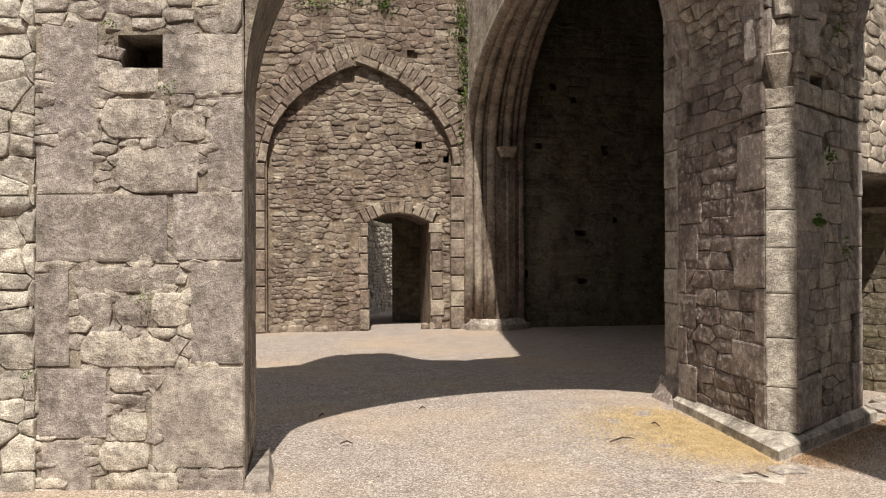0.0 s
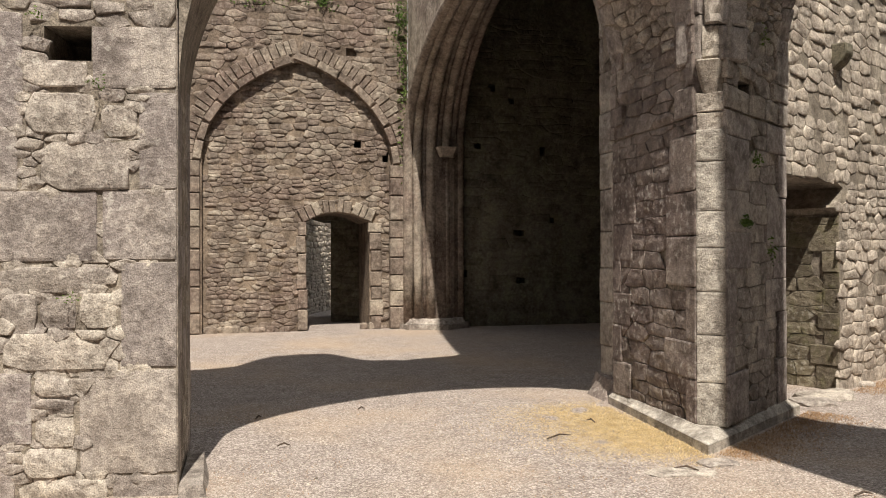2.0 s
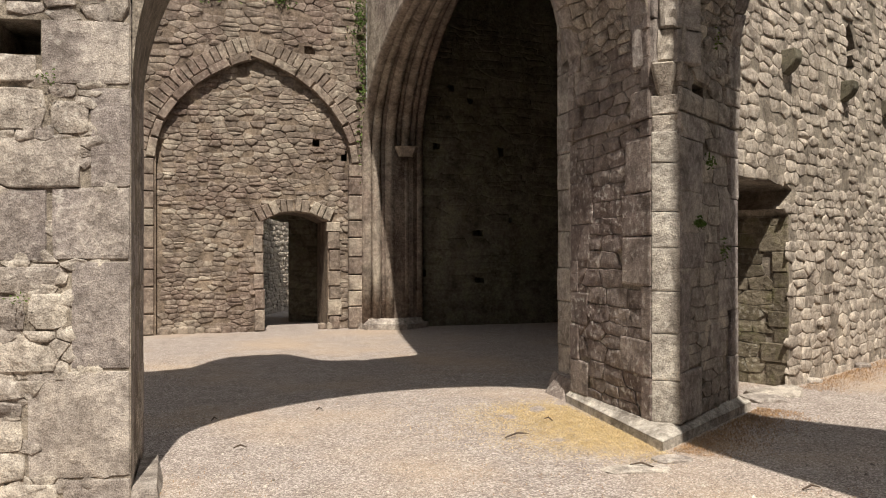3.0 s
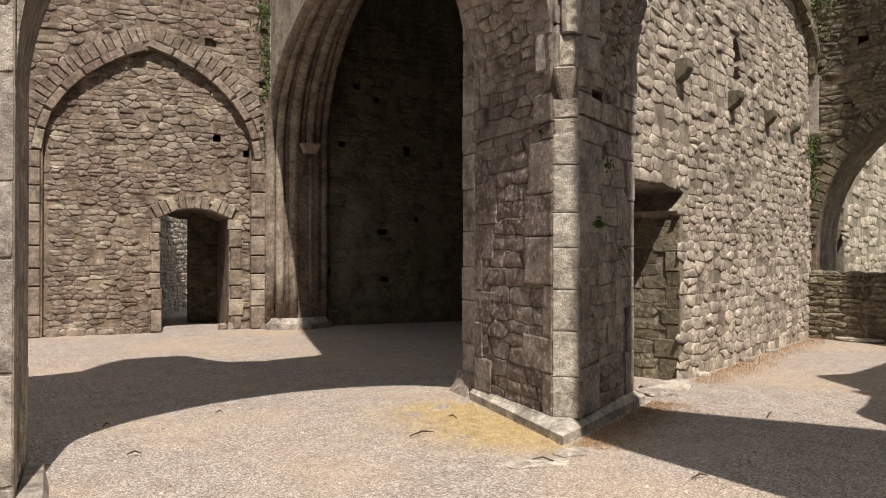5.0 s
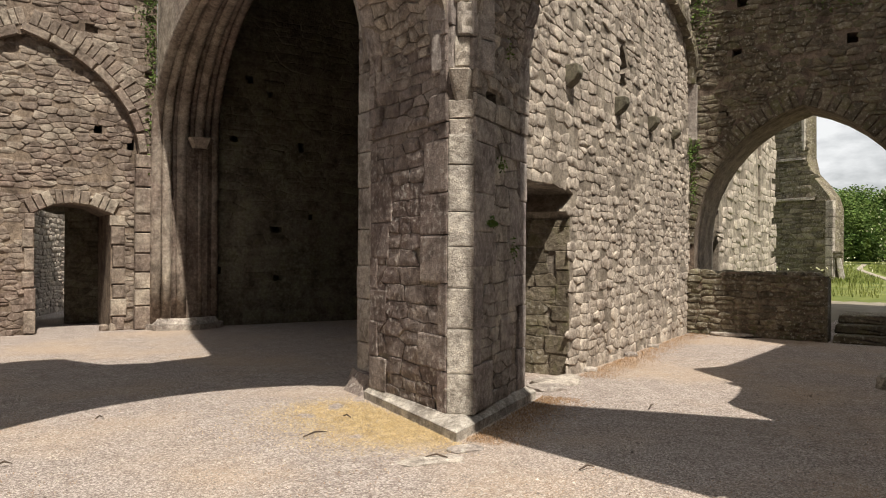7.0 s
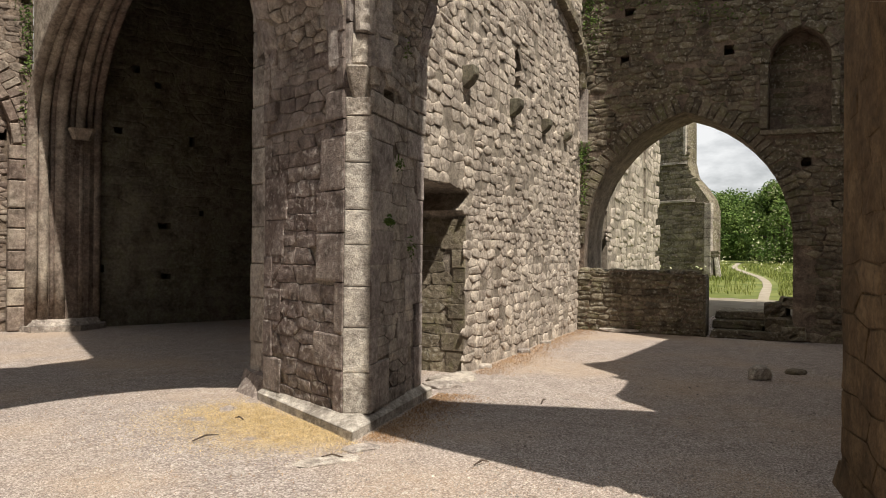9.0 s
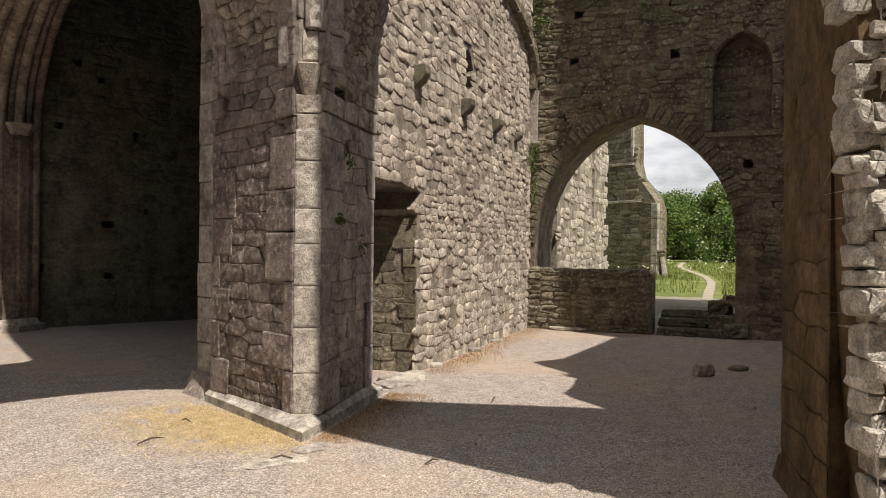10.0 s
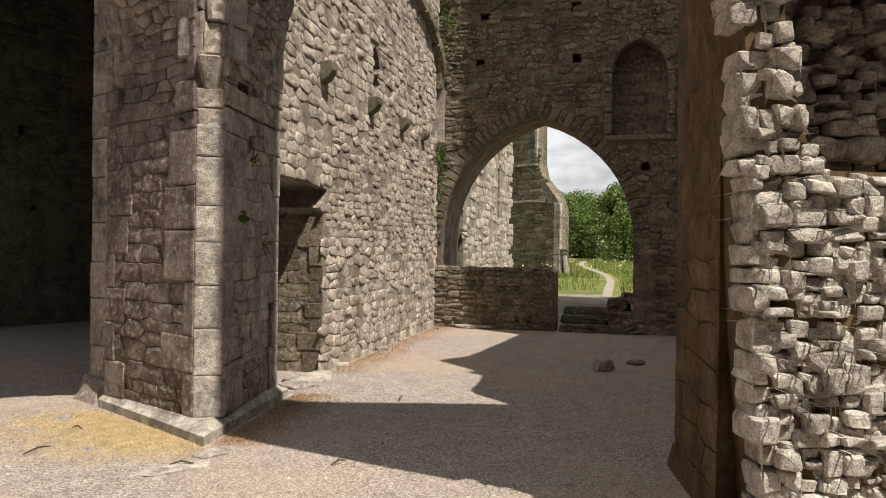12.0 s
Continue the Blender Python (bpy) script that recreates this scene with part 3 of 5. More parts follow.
    ring_stones(wall, [(4.6, 2.03), (4.95, 2.2), (5.25, 2.24), (5.55, 2.2), (5.92, 2.04)], 0.26, 0.05, BROWN, 12, length=0.14, depth=0.1)
    return wall


build_door_wall()

# ---- near piers ----
L_FACE = plane_of((-8.0, 4.79), (-1.25, 4.79))
# dressed blocks of the left pier: x, z of two corners, in metres from the pier's edge and the ground
L_QUOINS = [(-2.52, 2.25, -2.17, 2.96), (-2.56, 1.87, -2.2, 2.24), (-2.57, 1.44, -1.73, 1.87), (-2.57, 0.78, -2.36, 1.43), (-2.55, 0.33, -2.12, 0.77), (-2.53, -0.05, -2.22, 0.32),
            (-1.76, 2.5, -1.26, 2.88), (-1.48, 1.88, -1.26, 2.48), (-1.7, 1.45, -1.26, 1.88), (-1.59, 0.79, -1.26, 1.44), (-1.84, 0.14, -1.26, 0.78), (-1.64, -0.06, -1.26, 0.13)]
L_STONES = [(-2.2, 2.99, -1.76, 3.08), (-1.42, 2.88, -1.26, 3.4), (-2.17, 2.5, -1.78, 2.67), (-2.07, 1.87, -1.52, 2.21), (-2.15, 2.22, -1.73, 2.47), (-1.71, 2.2, -1.49, 2.4),
            (-2.34, 1.25, -1.63, 1.41), (-2.3, 1.02, -2.08, 1.25), (-2.07, 1.03, -1.85, 1.23), (-1.84, 1.03, -1.6, 1.25), (-2.3, 0.78, -1.64, 1.01), (-2.1, 0.62, -1.86, 0.76), (-2.1, 0.31, -1.86, 0.5), (-2.17, 0.13, -1.85, 0.31), (-2.2, -0.05, -1.66, 0.12), (-2.12, 0.51, -1.87, 0.61)]


def build_left_pier():
    rng = random.Random(31)
    gap_hole = [(5.955, 2.665), (6.235, 2.665), (6.235, 2.875), (5.955, 2.875)]
    outer = [(0, -0.3), (6.75, -0.3), (6.75, 2.5), (6.72, 8.8), (6.4, 8.4), (6.2, 7.3), (5.8, 6.9), (5.4, 6.7), (0, 6.6)]
    bm = bmesh.new()
    slab(bm, outer, [gap_hole], 0.02, 0.5)
    slab(bm, outer, [], 0.504, 1.13)
    for v in bm.verts:
        if v.co.x > 6.5:
            v.co.x -= 0.185 * v.co.y
    pier = part("wall_left_pier", bm, MORTAR)
    pier.matrix_basis = L_FACE
    tagged(pier, "sunlit grey limestone pier with dressed corner blocks", "pier", kind="structure")
    taken = []
    for x0, z0, x1, z1 in L_QUOINS:
        taken.append((x0 + 8, z0, x1 + 8, z1))
        block(pier, pose((x0 + x1) / 2 + 8, 0.02, (z0 + z1) / 2, 0, rng.uniform(-0.6, 0.6), 0), x1 - x0 + 0.01, 0.012 * rng.uniform(0.85, 1.2), z1 - z0 + 0.004, PURPLE, rng=rng)
    rough = []
    for x0, z0, x1, z1 in L_STONES:
        taken.append((x0 + 8, z0, x1 + 8, z1))
        w, h = x1 - x0, z1 - z0
        turns = [2 * math.pi * (k + rng.uniform(-0.25, 0.25)) / 9 for k in range(9)]
        outline = [((x0 + x1) / 2 + 8 + max(-0.5, min(0.5, 0.66 * math.cos(k))) * w, (z0 + z1) / 2 + max(-0.5, min(0.5, 0.66 * math.sin(k))) * h) for k in turns]
        rough.append(((x0 + x1) / 2 + 8, (z0 + z1) / 2, w, h, outline))
    lay(pier, rough, lambda *c: True, GREY, 36, proud=(0.018, 0.032), gap=0.0, depth=0.02, worn=True)
    z = 2.9
    while z < 6:
        h = rng.uniform(0.35, 0.55)
        block(pier, pose(6.55, 0.02, z + h / 2 + 0.5), 0.36, 0.035, h - 0.01, PURPLE, rng=rng)
        z += h

    def free(x, z, w, h):
        if x + w * 0.3 > 6.74 or (5.9 < x < 6.29 and 2.62 < z < 2.92):
            return False
        return not any(a + 0.025 < x < c - 0.025 and b + 0.02 < z < d - 0.02 for a, b, c, d in taken)
    lay(pier, courses(5.42, 6.72, -0.05, 3.2, (0.05, 0.12), (0.07, 0.2), rng, loose=0.4), free, GREY, 33, proud=(0.008, 0.02), gap=0.006, depth=0.02, near=(6.2, 1.5), worn=True)
    wall = tagged(obj("wall_rubble", [], [], GREY), "sunlit pale rubble wall beside a pier", "wall", kind="structure")
    bm = bmesh.new()
    slab(bm, [(0, -0.3), (5.42, -0.3), (5.42, 6.5), (0, 6.5)], [], 0.0, 0.012)
    bm.to_mesh(wall.data)
    bm.free()
    wall.data.materials.clear()
    wall.data.materials.append(MORTAR)
    wall.matrix_basis = L_FACE
    lay(wall, courses(3.6, 5.44, -0.05, 3.4, (0.1, 0.24), (0.14, 0.36), rng, tight=True, loose=0.35), lambda x, z, w, h: x < 5.43, WHITE, 34, proud=(0.004, 0.04), gap=0.007, worn=True)
    # reveal of the pier: dressed blocks, and the base stone at its foot
    quoined(pier, (6.74, 0.02), (6.54, 1.13), 0.0, 3.0, PURPLE, GREY, 35, proud=(0.006, 0.012))
    bm = bmesh.new()
    prism(bm, [(-1.38, 5.6), (-1.24, 4.72), (-1.06, 4.74), (-1.1, 5.05), (-1.26, 5.6)], -0.05, 0.07, [(-1.38, 5.6), (-1.24, 4.76), (-1.1, 4.78), (-1.15, 5.02), (-1.28, 5.6)])
    base = part("base_stone", bm, GREY)
    tagged(base, "worn grey base stone at the foot of a pier", "stone")
    return pier


def build_centre_pier():
    bm = bmesh.new()
    body = [(2.47, 5.83), (2.66, 5.74), (3.68, 6.72), (3.95, 8.2), (2.34, 7.98), (2.45, 7.42), (2.25, 7.27)]
    inner = [(2.482, 5.842), (2.659, 5.758), (3.665, 6.725), (3.94, 8.2), (2.352, 7.96), (2.462, 7.41), (2.262, 7.268)]
    along, into = Vector((0.721, 0.693)), Vector((-0.693, 0.721))
    start = Vector(inner[1])
    notch = [start + along * 0.3, start + along * 0.34 + into * 0.3, start + along * 0.52 + into * 0.3, start + along * 0.56]
    prism(bm, inner, -0.1, 2.72)
    prism(bm, inner[:2] + [tuple(k) for k in notch] + inner[2:], 2.722, 2.88)
    prism(bm, inner, 2.882, 20.0)
    pier = tagged(part("wall_centre_pier", bm, MORTAR), "grey stone crossing pier with a chamfered corner on a low plinth", "pier", kind="structure")
    # left face in the darker stone: its weak grazing light is painted in
    quoined(pier, body[6], body[0], 0.12, 2.55, RUSSET_SHADE, RUSSET_SHADE, 41, left=(0.14, 0.42), right=(0.12, 0.45), proud=(0.014, 0.022))
    quoined(pier, body[6], body[0], 2.56, 4.6, RUSSET_SHADE, RUSSET_SHADE, 42, left=(0.1, 0.3), right=(0.1, 0.3), tall=(0.12, 0.26), proud=(0.025, 0.05))
    quoined(pier, body[1], body[2], 0.12, 2.6, PURPLE, GREY, 43, left=(0.2, 0.55), right=(0.25, 0.5), proud=(0.014, 0.022))
    quoined(pier, body[1], body[2], 2.62, 4.6, GREY, GREY, 44, left=(0.15, 0.4), right=(0.25, 0.4), tall=(0.14, 0.3), proud=(0.025, 0.05), skip=(0.3, 0.56, 2.72, 2.88))
    quoined(pier, body[4], body[5], 0.1, 5.5, GREY, GREY, 45, left=(0.3, 0.5), right=(0.25, 0.5), tall=(0.3, 0.5))
    # the narrow return stays plain
    rng = random.Random(47)
    # chamfer blocks take the palest stone to paint in their sunlight
    m = plane_of(body[0], body[1])
    z = 0.12
    while z < 2.4:
        h = min(rng.uniform(0.28, 0.45), 2.45 - z)
        block(pier, m @ pose(0.105, 0.004, z + h / 2), 0.22, 0.018, h + 0.004, WHITE, rng=rng)
        z += h
    # the worn corner above the chamfer and the stumps of the vault's springers
    for z, w, d, h, dx in ((2.5, 0.24, 0.02, 0.17, 0.02), (2.66, 0.22, 0.03, 0.16, 0.0)):
        block(pier, m @ pose(0.1 + dx, 0.02, z, rng.uniform(-5, 5), rng.uniform(-4, 4), rng.uniform(-8, 8)), w, d, h, GREY, "springer", "rubble", rng)
    # a tapered bracket, the broken roll above it, and the dressed blocks that flank the roll
    bm = bmesh.new()
    prism(bm, [(0.03, 0.1), (0.06, -0.01), (0.14, -0.01), (0.18, 0.1)], 2.72, 2.98, [(-0.02, 0.1), (0.0, -0.1), (0.17, -0.11), (0.22, 0.1)])
    bmesh.ops.bevel(bm, geom=list(bm.edges), offset=0.012, segments=1, affect="EDGES")
    part("bracket", bm, GREY, pier).matrix_basis = m
    z = 3.0
    while z < 4.4:
        h = rng.uniform(0.2, 0.34)
        block(pier, m @ pose(0.11 + rng.uniform(-0.015, 0.015), 0.05, z + h / 2, 0, rng.uniform(-4, 4), rng.uniform(-10, 10)), 0.14, rng.uniform(0.06, 0.1), h + 0.01, GREY, "springer", "rubble", rng)
        z += h
    for side, turn in ((-0.05, -42), (0.27, 42)):
        z = 2.98
        while z < 4.3:
            h = rng.uniform(0.26, 0.4)
            block(pier, m @ pose(side, 0.07, z + h / 2, 0, rng.uniform(-2, 2), turn + rng.uniform(-4, 4)), 0.26, 0.03, h - 0.002, PURPLE, "springer", "block", rng)
            z += h
    bm = bmesh.new()
    prism(bm, [(2.37, 5.4), (3.83, 6.74), (3.66, 6.98), (2.36, 7.38), (2.2, 7.31)], -0.05, 0.07)
    prism(bm, [(2.37, 5.4), (3.83, 6.74), (3.66, 6.98), (2.36, 7.38), (2.2, 7.31)], 0.074, 0.13, [(2.47, 5.66), (3.7, 6.72), (3.6, 6.9), (2.36, 7.33), (2.25, 7.27)])
    part("plinth", bm, WHITE, pier)
    bm = bmesh.new()
    prism(bm, [(2.1, 7.85), (2.16, 7.42), (2.4, 7.35), (2.5, 8.05), (2.24, 8.2)], -0.05, 0.2, [(2.26, 7.8), (2.28, 7.48), (2.4, 7.4), (2.5, 8.0), (2.3, 8.08)])
    part("respond_base", bm, RUSSET_SHADE, pier)
    return pier


def soffit(arch, p0, p1, q0, q1, spring, apex, lift, seed, from_end, reach):
    """Stones on the underside of an arch from one springing up: dressed voussoirs at both edges, rubble between them."""
    p0, p1, q0, q1 = (Vector(k) for k in (p0, p1, q0, q1))
    span = (p1 - p0).length
    line = [(x / span, z + lift * x / span) for x, z in pointed(0, span, spring, apex, 22)]
    if from_end:
        line, p0, p1, q0, q1 = [(1 - f, z) for f, z in line[::-1]], q1, q0, p1, p0
    near, far = [Vector((*p0.lerp(p1, f), z)) for f, z in line], [Vector((*q0.lerp(q1, f), z)) for f, z in line]
    length = [0.0]
    for a, b in zip(near, near[1:]):
        length.append(length[-1] + (b - a).length)
    wide = (far[0] - near[0]).length

    def warp(x, u):
        i = max(k for k in range(len(length) - 1) if length[k] <= max(u, 0.0))
        f = (u - length[i]) / (length[i + 1] - length[i])
        a, b = near[i].lerp(near[i + 1], f), far[i].lerp(far[i + 1], f)
        ux = (b - a).normalized()
        up = (near[i + 1] - near[i]).normalized()
        into = up.cross(ux).normalized()
        up = ux.cross(into)
        c = a + ux * x
        return Matrix(((ux.x, into.x, up.x, c.x), (ux.y, into.y, up.y, c.y), (ux.z, into.z, up.z, c.z), (0, 0, 0, 1)))
    rng = random.Random(seed)
    for x0, x1 in ((0.0, 0.26), (wide - 0.26, wide)):
        lay(arch, courses(x0, x1, 0.0, reach, (0.28, 0.42), (0.25, 0.27), rng, wave=0.0, tight=True, loose=0.02), lambda *c: True, PURPLE, seed, proud=(0.03, 0.04), gap=0.004, warp=warp, worn=True, name="voussoir")
    lay(arch, courses(0.26, wide - 0.26, 0.0, reach, (0.06, 0.15), (0.1, 0.3), rng, wave=0.03, tight=True, loose=0.3), lambda *c: True, GREY, seed + 1, proud=(0.015, 0.05), gap=0.012, warp=warp, worn=True)


def build_arches():
    bm = bmesh.new()

    def top(f):
        if f > 0.74:
            return 21.0
        h = np.interp(f, (0, 0.1, 0.22, 0.3, 0.36, 0.5, 0.62, 0.7, 0.74), (8.9, 8.95, 8.7, 7.7, 7.1, 6.7, 6.85, 6.8, 7.5))
        return float(h) + 0.12 * noise.noise((f * 31, 0, 0))
    band(bm, (-1.25, 4.83), (2.49, 5.85), (-1.46, 5.92), (2.27, 7.26), 2.5, 4.62, top, steps=22, lift=0.45)
    a = part("wall_arch_left", bm, MORTAR)
    soffit(a, (-1.25, 4.83), (2.49, 5.85), (-1.46, 5.92), (2.27, 7.26), 2.5, 4.62, 0.45, 48, True, 1.5)
    tagged(a, "ruined pointed crossing arch of grey stone", "arch", kind="structure")
    bm = bmesh.new()
    band(bm, (2.655, 5.76), (3.5, 1.9), (2.9, 6.0), (3.75, 2.1), 3.0, 5.2, lambda f: 6.5, part_of=(0.0, 0.5))
    band(bm, (2.905, 6.0), (3.755, 2.1), (3.67, 6.71), (4.6, 2.9), 3.0, 5.2, lambda f: 4.5, part_of=(0.0, 0.22))
    # unseen haunch added over the right pier, outlined to cast the ground shadow
    slab(bm, [(3.34, 3.0), (3.16, 3.93), (2.97, 5.1), (2.72, 6.6), (2.7, 15.0), (3.7, 15.0), (3.76, 8.1), (4.12, 6.45), (4.45, 4.9), (4.9, 3.9), (4.9, 3.0)], [], 1.9, 2.15)
    a = part("wall_arch_right", bm, MORTAR)
    soffit(a, (2.655, 5.76), (3.5, 1.9), (3.67, 6.71), (4.6, 2.9), 3.0, 5.2, 0.0, 49, False, 0.9)
    tagged(a, "broken pointed crossing arch of grey stone with an added shadow haunch", "arch", kind="structure")
    P0, P1, Q0, Q1 = (0.5, 14.72), (2.27, 7.3), (1.55, 14.95), (2.34, 7.95)
    bm = bmesh.new()
    band(bm, P0, P1, Q0, Q1, 3.45, 5.7, lambda f: 9.0, steps=14)
    a = part("wall_arch_chapel", bm, BROWN)
    tagged(a, "tall moulded chapel arch of brown stone", "arch", kind="structure")
    bm = bmesh.new()
    prism(bm, [(0.5, 14.74), (1.0, 14.62), (1.4, 14.8), (1.55, 14.95), (1.6, 15.4), (0.4, 15.4)], -0.1, 3.46)
    res = tagged(part("wall_respond", bm, BROWN), "brown moulded stone respond on a low base", "pier", kind="structure")
    # rolls and fillets of the orders, up the respond and round the arch
    span = (Vector(P1) - Vector(P0)).length
    curve = pointed(0, span, 3.45, 5.7, 16)
    for g, r, out in ((0.0, 0.1, 0.02), (0.17, 0.085, 0.1), (0.3, 0.05, 0.1), (0.42, 0.11, 0.12), (0.58, 0.05, 0.1), (0.7, 0.1, 0.06), (0.85, 0.06, 0.04), (0.98, 0.08, 0.0)):
        a, b = Vector(P0).lerp(Vector(Q0), g), Vector(P1).lerp(Vector(Q1), g)
        path = [(a.x, a.y - out, z) for z in (0.1, 1.2, 2.4)]
        for x, z in curve[:20]:
            q = a.lerp(b, x / span)
            k = min(1.0, x / span * 3)
            path.append((q.x - out * 0.6 * k, q.y - out * (1 - k), z - out * 0.5 * k))
        v, f = tube(path, r, 10)
        ob = obj("moulding", v, f, BROWN, res)
        for poly in ob.data.polygons:
            poly.use_smooth = True
    bm = bmesh.new()
    prism(bm, [(0.32, 14.72), (0.5, 14.4), (1.25, 14.38), (1.7, 14.8), (1.7, 15.3), (0.3, 15.3)], -0.05, 0.1)
    prism(bm, [(0.38, 14.72), (0.52, 14.48), (1.22, 14.46), (1.62, 14.82), (1.62, 15.3), (0.36, 15.3)], 0.104, 0.2, [(0.44, 14.75), (0.56, 14.56), (1.18, 14.54), (1.56, 14.85), (1.56, 15.3), (0.42, 15.3)])
    part("respond_base", bm, GREY, res)
    bm = bmesh.new()
    prism(bm, [(1.1, 14.6), (1.15, 14.5), (1.35, 14.52), (1.4, 14.7)], 3.3, 3.48, [(1.02, 14.55), (1.1, 14.4), (1.42, 14.44), (1.5, 14.7)])
    part("capital", bm, BROWN, res)


R_FACE = Matrix.Translation((0, 0, -0.375)) @ Matrix.Diagonal((1.25, 1.25, 1.25, 1)) @ plane_of((2.78, 1.47), (5.03, -0.51))


def build_right_pier():
    rng = random.Random(61)
    bm = bmesh.new()
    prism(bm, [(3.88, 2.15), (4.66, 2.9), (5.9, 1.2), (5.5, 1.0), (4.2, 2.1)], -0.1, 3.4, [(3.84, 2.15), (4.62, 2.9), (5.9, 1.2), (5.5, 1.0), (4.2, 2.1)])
    pier = tagged(part("wall_right_pier", bm, OCHRE), "broken pier with a pale rubble face and ochre plastered reveal darkened for shade", "pier", kind="structure")
    bm = bmesh.new()
    edge = [(0.22 * (1 - z / 2.6) + rng.uniform(-0.02, 0.02), z) for z in (2.6, 2.2, 1.8, 1.4, 1.0, 0.6, 0.2)]
    recess = [(0.3, 1.82), (2.9, 1.78), (2.9, 2.62), (0.16, 2.62), (0.2, 2.2)]
    outer = [(0.22, -0.2), (3.0, -0.2), (3.0, 6.0), (-0.05, 6.0)] + edge
    slab(bm, outer, [recess], 0.03, 0.42)
    slab(bm, outer, [], 0.424, 0.52)
    # dark ochre backing paints the shade between the face stones
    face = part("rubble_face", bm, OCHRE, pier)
    face.matrix_basis = R_FACE

    def left_edge(z):
        return 0.2 * (1 - z / 2.6) - 0.05

    cells = []
    for z0, z1 in ((0.35, 0.75), (0.75, 1.25), (1.25, 1.8), (1.8, 2.3), (2.3, 3.0)):
        cells += courses(left_edge((z0 + z1) / 2) + rng.uniform(-0.02, 0.02), 1.6, z0, z1, (0.04, 0.12), (0.045, 0.14), rng, wave=0.05, tight=True, loose=0.4)
    fill = courses(-0.02, 1.6, 0.35, 3.0, (0.03, 0.06), (0.03, 0.1), rng, wave=0.05, loose=0.45)

    def on_face(x, z, w, h):
        return not inside(x, z, recess)
    lay(pier, cells, on_face, WHITE, 62, proud=(-0.004, 0.045), depth=0.03, at=R_FACE, broken=True)
    lay(pier, fill, lambda x, z, w, h: on_face(x, z, w, h) and x > left_edge(z) + 0.06, WHITE, 65, proud=(-0.01, 0.03), depth=0.03, at=R_FACE, broken=True)
    cells = courses(0.2, 1.8, 1.8, 2.62, (0.05, 0.13), (0.07, 0.22), rng, loose=0.4) + courses(0.2, 1.8, 1.8, 2.62, (0.03, 0.06), (0.04, 0.1), rng, loose=0.4)
    lay(pier, cells, lambda x, z, w, h: inside(x, z, recess), GREY, 63, proud=(-0.01, 0.07), depth=0.42, at=R_FACE, broken=True)
    cells = courses(0.0, 1.6, -0.05, 0.45, (0.1, 0.2), (0.12, 0.4), rng, loose=0.5)
    lay(pier, cells, lambda x, z, w, h: x - w / 2 > left_edge(z), WHITE, 64, proud=(0.01, 0.03), gap=0.0, depth=0.03, at=R_FACE, worn=True)
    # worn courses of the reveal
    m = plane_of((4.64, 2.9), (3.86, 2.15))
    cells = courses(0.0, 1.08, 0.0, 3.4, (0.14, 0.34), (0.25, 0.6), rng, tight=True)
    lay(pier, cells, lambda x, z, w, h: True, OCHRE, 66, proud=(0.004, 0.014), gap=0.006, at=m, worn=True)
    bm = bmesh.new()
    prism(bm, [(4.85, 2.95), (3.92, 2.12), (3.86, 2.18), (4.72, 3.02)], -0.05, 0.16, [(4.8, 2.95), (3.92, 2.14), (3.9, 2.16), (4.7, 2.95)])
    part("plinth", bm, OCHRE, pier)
    return pier


LEFT = build_left_pier()
CENTRE = build_centre_pier()
build_arches()
RIGHT = build_right_pier()

# ---- north wall with corbels ----
N = plane_of((4.84, 7.74), (9.52, 11.16))


def build_north_wall():
    rng = random.Random(14)
    hole = [(-1.9, -0.3), (-1.9, 2.2), (-1.2, 2.24), (-0.9, 2.2), (-0.6, 2.26), (-0.3, 2.2), (-0.12, 2.23), (0.1, 2.16), (0.04, 2.04), (-0.06, 1.95), (0, 1.88), (0, -0.3)]
    slot = [(1.72, 3.72), (1.98, 3.7), (2.08, 3.86), (2.0, 3.98), (2.1, 4.08), (2.0, 4.24), (1.88, 4.36), (1.74, 4.26), (1.66, 4.12), (1.76, 3.96)]
    outer = [(-1.95, -0.35), (6.2, -0.35), (6.2, 8.0)] + ragged(5.9, -1.95, 8.2, 0.2, 10, rng)
    wall = structure("wall_north", "sunlit beige rubble wall with stone corbels", "wall", N, outer, [([hole, slot], 0.0, 0.4), ([hole], 0.404, 1.1)], MORTAR)
    cells = courses(-1.9, 5.9, 0.0, 6.6, (0.08, 0.17), (0.13, 0.34), rng, wave=0.015, loose=0.2)
    lay(wall, cells, lambda x, z, w, h: not inside(x, z, hole) and not inside(x, z, square(1.9, 4.05, 0.42, 0.7)) and x - w / 2 > -1.9, BEIGE, 15, proud=(-0.002, 0.026), gap=0.005, near=(1.0, 2.0))
    # breach jamb: the shade-toned rubble darkens it against the sunlit face
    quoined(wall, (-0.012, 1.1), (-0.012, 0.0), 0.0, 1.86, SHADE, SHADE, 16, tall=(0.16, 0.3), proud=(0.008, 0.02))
    return wall


build_north_wall()

# ---- east wall with the open arch ----
E = plane_of((9.5, 11.15), (15.0, 2.8))


